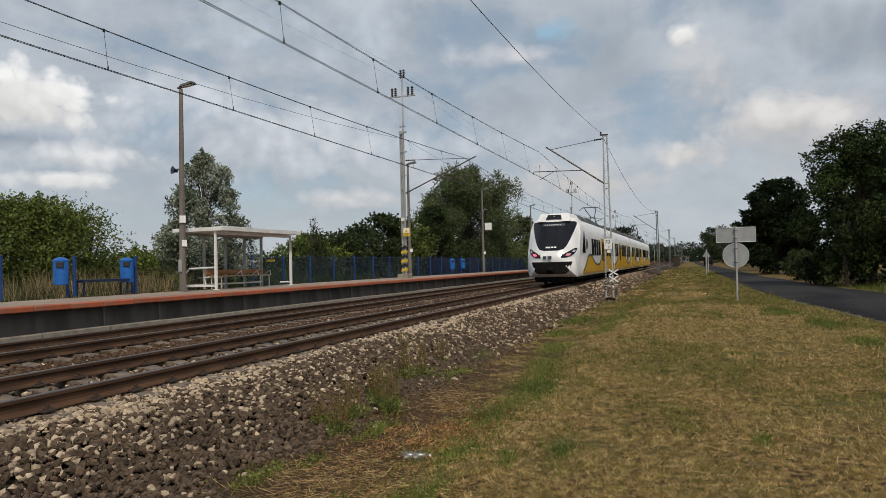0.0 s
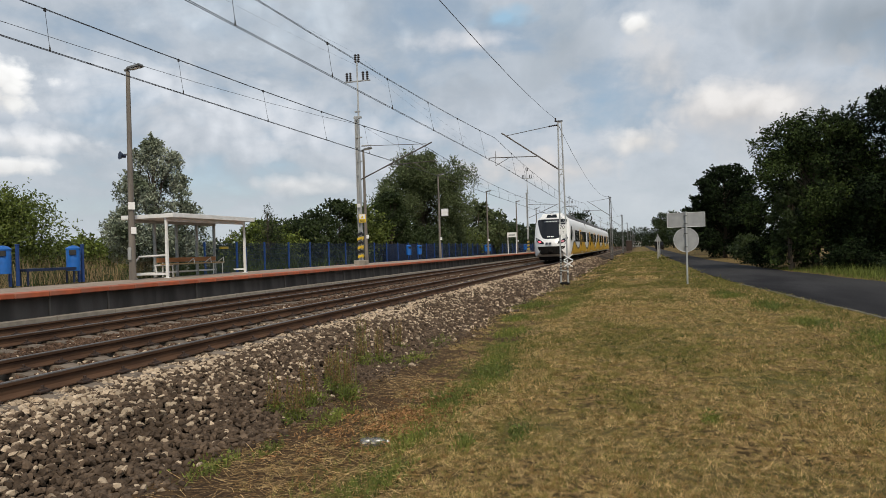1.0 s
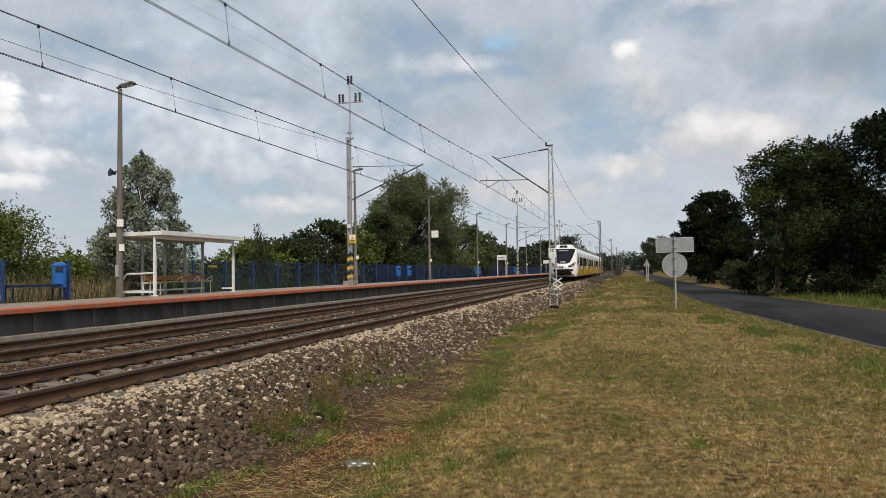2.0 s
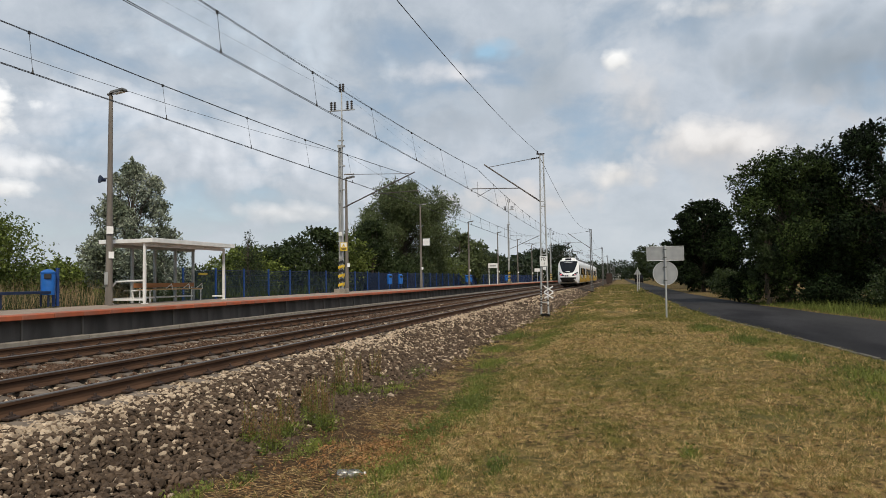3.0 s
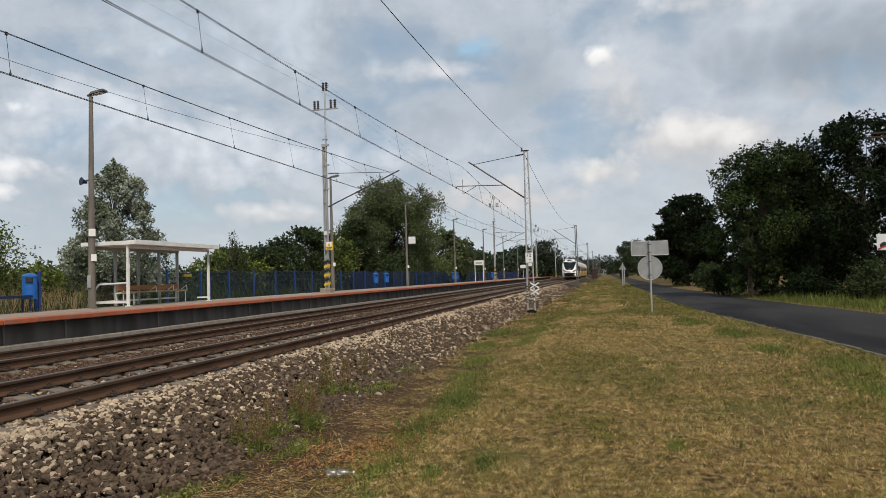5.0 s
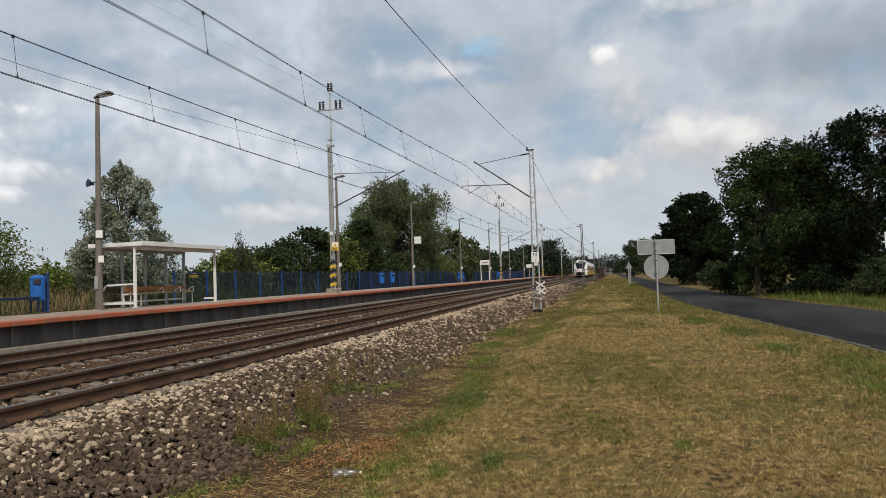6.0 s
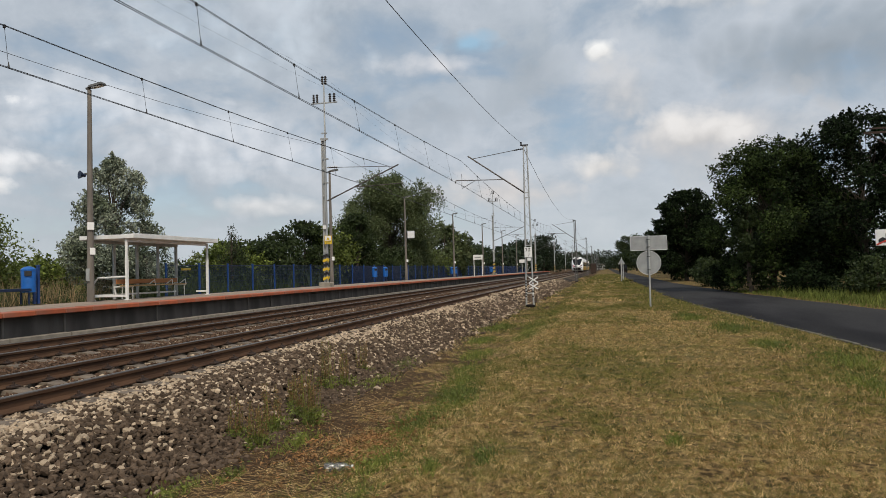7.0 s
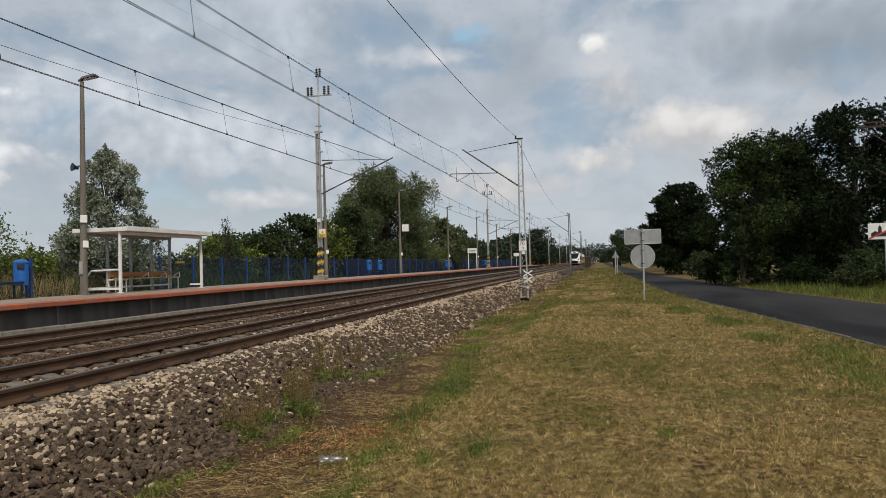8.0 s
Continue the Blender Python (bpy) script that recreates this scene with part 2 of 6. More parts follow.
M["sign_edge"] = mat("sign_rim", (0.55, 0.56, 0.56), (0.45, 0.46, 0.46), 5, 0.5, 0.3)
M["sign_white"] = mat("white_sign_sheet", (0.82, 0.82, 0.80), (0.75, 0.75, 0.73), 5, 0.4)
M["glass"] = glass_mat("shelter_glass")
# train
M["t_white"] = mat("train_white", (0.84, 0.84, 0.83), (0.78, 0.78, 0.77), 1.2, 0.28, spec=0.6)
M["t_grey"] = mat("train_roof_grey", (0.15, 0.155, 0.16), (0.09, 0.095, 0.10), 2, 0.6)
M["t_band"] = mat("train_grey_band", (0.47, 0.48, 0.49), (0.42, 0.43, 0.44), 2, 0.35)
M["t_yellow"] = mat("train_yellow", (0.72, 0.42, 0.015), (0.66, 0.37, 0.012), 1.5, 0.3)
M["t_line"] = mat("train_dark_line", (0.03, 0.035, 0.05), (0.025, 0.03, 0.04), 2, 0.35)
M["t_glass"] = mat("train_black_glass", (0.012, 0.014, 0.018), (0.010, 0.011, 0.014), 1, 0.05, spec=0.28)
M["t_black"] = mat("train_underframe", (0.010, 0.010, 0.010), (0.018, 0.016, 0.014), 4, 0.95, spec=0.06)
M["t_tail"] = mat("red_tail_light", (0.4, 0.02, 0.03), None, 5, 0.3, glow=(1.0, 0.12, 0.16, 1.6))
M["t_lamp"] = mat("headlight_lens", (0.55, 0.56, 0.6), (0.4, 0.4, 0.43), 5, 0.15)
M["t_tail_dim"] = mat("dim_tail_light", (0.35, 0.10, 0.12), None, 5, 0.3, glow=(1.0, 0.45, 0.5, 0.35))
# plants
M["bark"] = mat("bark", (0.09, 0.07, 0.05), (0.05, 0.04, 0.03), 9, 0.95, bump=0.6, stretch=(1, 1, 0.3))
# Near-black greens hold the crowns' shade; the second is lifted to look sunlit.
M["leaf_dark"] = leaf_mat("shaded_leaves", (0.017, 0.029, 0.009), (0.007, 0.013, 0.005), 0.8, 0.8, through_light=0.10, spec=0.12)
M["leaf_sunlit"] = leaf_mat("sunlit_toned_leaves", (0.058, 0.084, 0.022), (0.014, 0.025, 0.008), 0.85, 0.75, through_light=0.2, spec=0.15)
M["leaf_mid"] = leaf_mat("mid_green_leaves", (0.048, 0.070, 0.020), (0.024, 0.038, 0.012), 0.5)
M["leaf_bush"] = leaf_mat("bush_leaves", (0.155, 0.192, 0.038), (0.060, 0.085, 0.018), 0.6)
M["leaf_willow"] = leaf_mat("willow_leaves", (0.130, 0.160, 0.066), (0.066, 0.088, 0.034), 0.5)
M["leaf_silver"] = leaf_mat("silver_leaves", (0.37, 0.40, 0.31), (0.11, 0.135, 0.08), 0.75)
M["leaf_far"] = leaf_mat("far_wood_leaves", (0.028, 0.042, 0.018), (0.018, 0.030, 0.013), 0.35)
M["straw"] = leaf_mat("dry_grass", (0.72, 0.52, 0.25), (0.33, 0.20, 0.075), 0.6, 0.85, 0.3, scale=10.0, spec=0.15, spread=(0.42, 0.60))
M["blade"] = leaf_mat("green_grass", (0.240, 0.225, 0.062), (0.075, 0.085, 0.022), 0.5, 0.75, 0.3, scale=7.0, spec=0.15, spread=(0.40, 0.62))
M["lush"] = leaf_mat("lush_weeds", (0.20, 0.228, 0.046), (0.090, 0.118, 0.025), 0.5, 0.6, 0.3)
# Greens raised so that a sunlit look is held in the blade colour.
M["verge"] = leaf_mat("verge_grass_blades", (0.19, 0.22, 0.052), (0.085, 0.11, 0.026), 0.5, 0.75, 0.3, scale=1.6, spec=0.15)
M["dead"] = leaf_mat("dead_brown_weeds", (0.36, 0.20, 0.085), (0.15, 0.075, 0.03), 0.7, 0.85, 0.2)
M["reed"] = leaf_mat("tall_dry_grass", (0.40, 0.29, 0.16), (0.20, 0.155, 0.075), 0.4, 0.8, 0.3)
M["dock"] = leaf_mat("dock_seed", (0.24, 0.145, 0.06), (0.16, 0.105, 0.045), 0.4, 0.8, 0.2)


# ---------------------------------------------------------------- mesh helpers
class Builder:
    """Collects vertices and faces of one mesh."""

    def __init__(self):
        self.v, self.f = [], []

    def add(self, verts, faces):
        n = len(self.v)
        self.v += [tuple(p) for p in verts]
        self.f += [tuple(i + n for i in f) for f in faces]
        return self

    def box(self, c, s, bevel=0.0, m=None):
        hx, hy, hz = s[0] / 2, s[1] / 2, s[2] / 2
        if bevel <= 0:
            p = [Vector((x, y, z)) for x in (-hx, hx) for y in (-hy, hy) for z in (-hz, hz)]
            f = [(0, 1, 3, 2), (4, 6, 7, 5), (0, 4, 5, 1), (2, 3, 7, 6), (0, 2, 6, 4), (1, 5, 7, 3)]
        else:
            bm = bmesh.new()
            b = bevel
            for sx in (-1, 1):
                for sy in (-1, 1):
                    for sz in (-1, 1):
                        bm.verts.new((sx * (hx - b), sy * (hy - b), sz * hz))
                        bm.verts.new((sx * (hx - b), sy * hy, sz * (hz - b)))
                        bm.verts.new((sx * hx, sy * (hy - b), sz * (hz - b)))
            bmesh.ops.convex_hull(bm, input=bm.verts)
            bm.verts.index_update()
            p = [v.co.copy() for v in bm.verts]
            f = [tuple(v.index for v in fc.verts) for fc in bm.faces]
            bm.free()
        if m is not None:
            p = [m @ q for q in p]
        c = Vector(c)
        return self.add([q + c for q in p], f)

    def tube(self, a, b, r0, r1=None, n=8, caps=True):
        a, b = Vector(a), Vector(b)
        r1 = r0 if r1 is None else r1
        d = (b - a).normalized()
        s = d.orthogonal().normalized()
        t = d.cross(s)
        ring = [s * math.cos(2 * math.pi * i / n) + t * math.sin(2 * math.pi * i / n) for i in range(n)]
        vs = [a + q * r0 for q in ring] + [b + q * r1 for q in ring]
        fs = [(i, (i + 1) % n, n + (i + 1) % n, n + i) for i in range(n)]
        if caps:
            fs += [tuple(range(n - 1, -1, -1)), tuple(range(n, 2 * n))]
        return self.add(vs, fs)

    def line(self, pts, r, n=4):
        pts = [Vector(p) for p in pts]
        vs, fs = [], []
        for k, p in enumerate(pts):
            d = (pts[min(k + 1, len(pts) - 1)] - pts[max(k - 1, 0)]).normalized()
            s = d.cross(Vector((0, 0, 1)))
            s = s.normalized() if s.length > 0.05 else Vector((1, 0, 0))
            t = d.cross(s)
            vs += [p + (s * math.cos(2 * math.pi * i / n) + t * math.sin(2 * math.pi * i / n)) * r for i in range(n)]
        for k in range(len(pts) - 1):
            fs += [(k * n + i, k * n + (i + 1) % n, (k + 1) * n + (i + 1) % n, (k + 1) * n + i) for i in range(n)]
        fs += [tuple(range(n - 1, -1, -1)), tuple(range((len(pts) - 1) * n, len(pts) * n))]
        return self.add(vs, fs)

    def prism(self, profile, y0, y1):
        n = len(profile)
        vs = [(x, y0, z) for x, z in profile] + [(x, y1, z) for x, z in profile]
        fs = [(i, (i + 1) % n, n + (i + 1) % n, n + i) for i in range(n)] + [tuple(range(n - 1, -1, -1)), tuple(range(n, 2 * n))]
        return self.add(vs, fs)

    def plate(self, outline, y0, y1, m=None):
        """A flat plate in the x-z plane with the given outline."""
        k = len(self.v)
        self.prism(outline, y0, y1)
        if m is not None:
            self.v[k:] = [tuple(m @ Vector(p)) for p in self.v[k:]]
        return self

    def lathe(self, prof, n=12, c=(0, 0, 0)):
        vs = [(c[0] + r * math.cos(2 * math.pi * i / n), c[1] + r * math.sin(2 * math.pi * i / n), c[2] + z) for r, z in prof for i in range(n)]
        fs = []
        for k in range(len(prof) - 1):
            for i in range(n):
                j = (i + 1) % n
                fs.append((k * n + i, k * n + j, (k + 1) * n + j, (k + 1) * n + i))
        fs += [tuple(range(n - 1, -1, -1)), tuple(range((len(prof) - 1) * n, len(prof) * n))]
        return self.add(vs, fs)

    def mesh(self, name, material, smooth=False):
        me = bpy.data.meshes.new(name)
        me.from_pydata(self.v, [], self.f)
        bm = bmesh.new()
        bm.from_mesh(me)
        bmesh.ops.recalc_face_normals(bm, faces=bm.faces)
        bm.to_mesh(me)
        bm.free()
        if smooth:
            me.polygons.foreach_set("use_smooth", [True] * len(me.polygons))
            me.set_sharp_from_angle(angle=radians(35))
        me.materials.append(M[material])
        me.update()
        return me


def part(name, b, material, parent=None, label="", smooth=False, m=None):
    me = b if isinstance(b, bpy.types.Mesh) else b.mesh(name, material, smooth)
    ob = new(name, me)
    if parent is not None:
        ob.parent = parent
    if m is not None:
        ob.matrix_basis = m
    if label:
        ob["label"] = label
    return ob


def thing(name, m, label, category, group="", kind=""):
    ob = new(name)
    ob.matrix_basis = m
    return tagged(ob, label, category, group, kind)


def raw_mesh(name, verts, faces, material):
    """A mesh from arrays whose faces all have as many corners."""
    verts, faces = np.asarray(verts, np.float32), np.asarray(faces, np.int32)
    k = faces.shape[1]
    me = bpy.data.meshes.new(name)
    me.vertices.add(len(verts))
    me.vertices.foreach_set("co", verts.ravel())
    me.loops.add(faces.size)
    me.loops.foreach_set("vertex_index", faces.ravel())
    me.polygons.add(len(faces))
    me.polygons.foreach_set("loop_start", np.arange(0, faces.size, k, dtype=np.int32))
    me.update(calc_edges=True)
    me.shade_flat()
    me.materials.append(M[material])
    return me


RNG = np.random.default_rng(7)


def unit(n):
    v = RNG.normal(size=(n, 3))
    return v / np.linalg.norm(v, axis=1, keepdims=True)


def leaves_mesh(name, centres, size, material, droop=0.0, flat=0.0, slim=0.5):
    """Pointed leaves of four corners at the centres, folded a little along the middle."""
    n = len(centres)
    a, b = unit(n), unit(n)
    a[:, 2] -= droop
    a[:, 2] *= 1 - flat
    a /= np.linalg.norm(a, axis=1, keepdims=True)
    b -= a * (a * b).sum(1, keepdims=True)
    b /= np.linalg.norm(b, axis=1, keepdims=True)
    s = (size * RNG.uniform(0.6, 1.35, n))[:, None]
    v = np.stack([centres - a * s, centres + b * s * slim, centres + a * s, centres - b * s * slim], 1).reshape(-1, 3)
    return raw_mesh(name, v, np.arange(4 * n).reshape(n, 4), material)


def blades_mesh(name, roots, height, width, material, lean=0.5):
    n = len(roots)
    ang = RNG.uniform(0, 2 * np.pi, n)
    side = np.stack([np.cos(ang), np.sin(ang), np.zeros(n)], 1)
    tip = RNG.normal(size=(n, 3)) * lean
    tip[:, 2] = 1
    tip /= np.linalg.norm(tip, axis=1, keepdims=True)
    h = (height * RNG.uniform(0.5, 1.4, n))[:, None]
    v = np.stack([roots - side * width / 2, roots + side * width / 2, roots + tip * h], 1).reshape(-1, 3)
    return raw_mesh(name, v, np.arange(3 * n).reshape(n, 3), material)


def mixed_ground():
    """Bare gritty soil in a strip at the foot of the ballast, laid over the thatch with a ragged edge."""
    nt = M["soil"].node_tree
    N, L = nt.nodes.new, nt.links.new
    b = nt.nodes["Principled BSDF"]
    old = b.inputs["Base Color"].links[0].from_socket
    tc, sep = N("ShaderNodeTexCoord"), N("ShaderNodeSeparateXYZ")
    L(tc.outputs["Object"], sep.inputs[0])
    n1, n2 = N("ShaderNodeTexNoise"), N("ShaderNodeTexNoise")
    for n, s in ((n1, 0.9), (n2, 30)):
        n.inputs["Scale"].default_value, n.inputs["Detail"].default_value = s, 6
        L(tc.outputs["Object"], n.inputs["Vector"])
    add = N("ShaderNodeMath")
    add.operation = "MULTIPLY_ADD"
    L(n1.outputs["Fac"], add.inputs[0])
    add.inputs[1].default_value = 2.6
    L(sep.outputs[0], add.inputs[2])
    mr = N("ShaderNodeMapRange")
    mr.inputs[1].default_value, mr.inputs[2].default_value, mr.inputs[3].default_value, mr.inputs[4].default_value = -1.55, -0.95, 1.0, 0.0
    L(add.outputs[0], mr.inputs[0])
    grit = N("ShaderNodeValToRGB")
    el = grit.color_ramp.elements
    el[0].position, el[0].color = 0.35, (0.040, 0.027, 0.017, 1)
    el[1].position, el[1].color = 0.70, (0.135, 0.083, 0.042, 1)
    L(n2.outputs["Fac"], grit.inputs[0])
    mx = N("ShaderNodeMix")
    mx.data_type = "RGBA"
    L(mr.outputs[0], mx.inputs[0])
    L(old, mx.inputs[6])
    L(grit.outputs[0], mx.inputs[7])
    L(mx.outputs[2], b.inputs["Base Color"])


mixed_ground()


# ---------------------------------------------------------------- ground, road
AX1, AX2 = -7.03, -11.02           # track centre lines
PLAT_EDGE, PLAT_TOP = -12.75, 0.57


def smooth_step(a, b, x):
    t = np.clip((x - a) / (b - a), 0, 1)
    return t * t * (3 - 2 * t)


def value_noise(x, y, scale, seed):
    """Smooth noise from 0 to 1 on a lattice of random values."""
    grid = np.random.default_rng(seed).random((64, 64))
    u, v = np.asarray(x, float) * scale + 17.3, np.asarray(y, float) * scale + 5.9
    i, j = np.floor(u).astype(int), np.floor(v).astype(int)
    a, b = u - i, v - j
    a, b = a * a * (3 - 2 * a), b * b * (3 - 2 * b)
    g = lambda p, q: grid[p % 64, q % 64]
    return (g(i, j) * (1 - a) + g(i + 1, j) * a) * (1 - b) + (g(i, j + 1) * (1 - a) + g(i + 1, j + 1) * a) * b


def fbm(x, y, scale, seed):
    return sum(value_noise(x, y, scale * 2.1 ** k, seed + k) * w for k, w in enumerate((0.5, 0.3, 0.2)))


def ground_z(x, y):
    x, y = np.asarray(x, float), np.asarray(y, float)
    z = -0.50 - 0.22 * smooth_step(-1.3, -2.7, x) - 0.06 * smooth_step(-4.2, -5.0, x)
    z = z + 1.15 * smooth_step(-13.4, -16.5, x)
    lumps = 0.022 * np.sin(x * 1.7 + 0.6 * np.sin(y * 0.9)) * np.sin(y * 1.1 + 0.5) + 0.012 * np.sin(x * 4.3 + y * 2.2) * np.sin(y * 3.7 - x)
    fade = smooth_step(-13.0, -12.0, -np.abs(x + 0.2))
    return z + lumps * fade * (x < 3.2)


def ground():
    xs = np.concatenate([np.array([-2500, -900, -300, -120, -60, -40, -30, -24, -20, -18]), np.arange(-17, -12.9, 0.5), np.arange(-12.5, -5, 1.5), np.arange(-5, 5.2, 0.16),
                         np.array([6, 7, 8, 9, 10, 12, 15, 20, 30, 60, 120, 300, 900, 2500])])
    ys = np.concatenate([np.array([-2500, -600, -150, -40, -12, -5]), np.arange(0, 16, 0.2), np.arange(16, 40, 0.6), np.arange(40, 110, 4),
                         np.array([130, 170, 230, 320, 450, 700, 1100, 1800, 3000, 4500])])
    X, Y = np.meshgrid(xs, ys)
    Z = ground_z(X, Y)
    v = np.stack([X, Y, Z], -1).reshape(-1, 3)
    nx, ny = len(xs), len(ys)
    i = (np.arange(ny - 1)[:, None] * nx + np.arange(nx - 1)[None]).ravel()
    f = np.stack([i, i + 1, i + nx + 1, i + nx], 1)
    me = raw_mesh("ground", v, f, "soil")
    me.polygons.foreach_set("use_smooth", [True] * len(me.polygons))
    ob = new("ground", me)
    tagged(ob, "dry mown grassland with bare patches beside the railway", "ground", kind="structure")


ROAD_NEAR = [(6.2, -60), (5.7, -10), (5.35, 6), (4.98, 14.5), (4.75, 18), (4.30, 23), (3.65, 31), (3.22, 42), (3.1, 70), (2.9, 108), (2.3, 300), (2.0, 800)]
ROAD_FAR = [(13.5, -60), (12.4, -10), (11.2, 6), (10.3, 14.2), (9.8, 18.5), (8.75, 28), (7.35, 42), (6.1, 70), (5.9, 108), (5.3, 300), (5.0, 800)]


def along(line, y):
    ys = [p[1] for p in line]
    return float(np.interp(y, ys, [p[0] for p in line]))


def road():
    b = Builder()
    ys = [-60, -30, -10] + [float(v) for v in np.arange(-4, 60, 2)] + [70, 85, 108, 150, 220, 300, 500, 800]
    vs, fs = [], []
    for y in ys:
        a, c = along(ROAD_NEAR, y) + 0.05 * math.sin(y * 1.3) + 0.03 * math.sin(y * 3.1), along(ROAD_FAR, y) + 0.08 * math.sin(y * 0.9)
        for k in range(7):
            u = k / 6
            vs.append((a + (c - a) * u, y, -0.475 + 0.05 * (1 - (2 * u - 1) ** 2)))
        for u, z in ((a, -0.60), (c, -0.60)):
            vs.append((u, y, z))
    for i in range(len(ys) - 1):
        o = i * 9
        for k in range(6):
            fs.append((o + k, o + k + 1, o + 9 + k + 1, o + 9 + k))
        fs.append((o + 7, o, o + 9, o + 16))
        fs.append((o + 6, o + 8, o + 17, o + 15))
    b.add(vs, fs)
    ob = part("road", b, "asphalt", smooth=True)
    tagged(ob, "narrow worn asphalt lane, shade of the trees in its colour", "road", kind="structure")
    kerb = tagged(new("kerb"), "sunken pale concrete kerb along the lane", "kerb", kind="structure")
    stone = Builder().box((0, 0, 0), (0.09, 0.96, 0.16), 0.012).mesh("kerb_stone", "kerb")
    rnd = random.Random(3)
    for k in range(26):
        y = 6 + k * 1.0
        a, c = along(ROAD_NEAR, y - 0.5), along(ROAD_NEAR, y + 0.5)
        part("kerb_stone", stone, "kerb", kerb, m=pose((a + c) / 2 - 0.06, y, -0.552 + rnd.uniform(-0.014, 0.010), 0, 0, math.degrees(math.atan2(-(c - a), 1.0))))


# ---------------------------------------------------------------- ballast
def ballast_z(x):
    """Top of the ballast bed."""
    x = np.asarray(x, float)
    z = -0.235 + 0 * x
    return z - 0.50 * smooth_step(-5.75, -3.95, x)


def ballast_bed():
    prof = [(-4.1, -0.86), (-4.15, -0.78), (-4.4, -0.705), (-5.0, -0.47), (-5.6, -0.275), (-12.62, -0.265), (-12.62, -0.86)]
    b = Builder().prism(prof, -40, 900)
    tagged(part("ballast_bed", b, "ballast"), "grey-brown stone ballast under the tracks, gap shade in its colour", "ballast", kind="structure")


def stone_arrays(centres, sizes, rough=0.30, fine=False):
    """Crushed stones: a block each, squashed, broken off at the corners and turned."""
    base = np.array([(x, y, z) for x in (-1, 1) for y in (-1, 1) for z in (-1, 1)], float) * 0.72
    tri = np.array([(0, 1, 3), (0, 3, 2), (4, 6, 7), (4, 7, 5), (0, 4, 5), (0, 5, 1), (2, 3, 7), (2, 7, 6), (0, 2, 6), (0, 6, 4), (1, 5, 7), (1, 7, 3)])
    if fine:
        base, tri = ICO * 1.08, ico_faces()
    n, k = len(centres), len(base)
    v = (base[None] * RNG.uniform(1 - rough, 1 + rough * 0.6, (n, k, 1)) + RNG.normal(size=(n, k, 3)) * 0.11) * np.stack([RNG.uniform(0.85, 1.35, n), RNG.uniform(0.7, 1.1, n), RNG.uniform(0.5, 0.85, n)], 1)[:, None]
    q = RNG.normal(size=(n, 4)) * np.array([1, 0.35, 0.35, 1])
    q /= np.linalg.norm(q, axis=1, keepdims=True)
    w, x, y, z = q.T
    R = np.stack([1 - 2 * (y * y + z * z), 2 * (x * y - z * w), 2 * (x * z + y * w), 2 * (x * y + z * w), 1 - 2 * (x * x + z * z), 2 * (y * z - x * w),
                  2 * (x * z - y * w), 2 * (y * z + x * w), 1 - 2 * (x * x + y * y)], 1).reshape(n, 3, 3)
    v = np.einsum("nij,nkj->nki", R, v) * np.asarray(sizes)[:, None, None] + np.asarray(centres)[:, None]
    f = tri[None] + (np.arange(n) * k)[:, None, None]
    return v.reshape(-1, 3), f.reshape(-1, 3)


ICO = np.array([(0, a, b * 1.618) for a in (-1, 1) for b in (-1, 1)] + [(a, b * 1.618, 0) for a in (-1, 1) for b in (-1, 1)] + [(b * 1.618, 0, a) for a in (-1, 1) for b in (-1, 1)], float) / 1.902


def ico_faces():
    """Corner triples of the icosahedron that lie an edge apart."""
    near = np.linalg.norm(ICO[:, None] - ICO[None], axis=2) < 1.2
    out = []
    for a, b, c in itertools.combinations(range(12), 3):
        if near[a, b] and near[b, c] and near[a, c]:
            flip = np.dot(np.cross(ICO[b] - ICO[a], ICO[c] - ICO[a]), ICO[a]) < 0
            out.append((a, c, b) if flip else (a, b, c))
    return np.array(out)


def scatter(x0, x1, y0, y1, per_m2):
    n = int((x1 - x0) * (y1 - y0) * per_m2)
    return RNG.uniform(x0, x1, n), RNG.uniform(y0, y1, n)


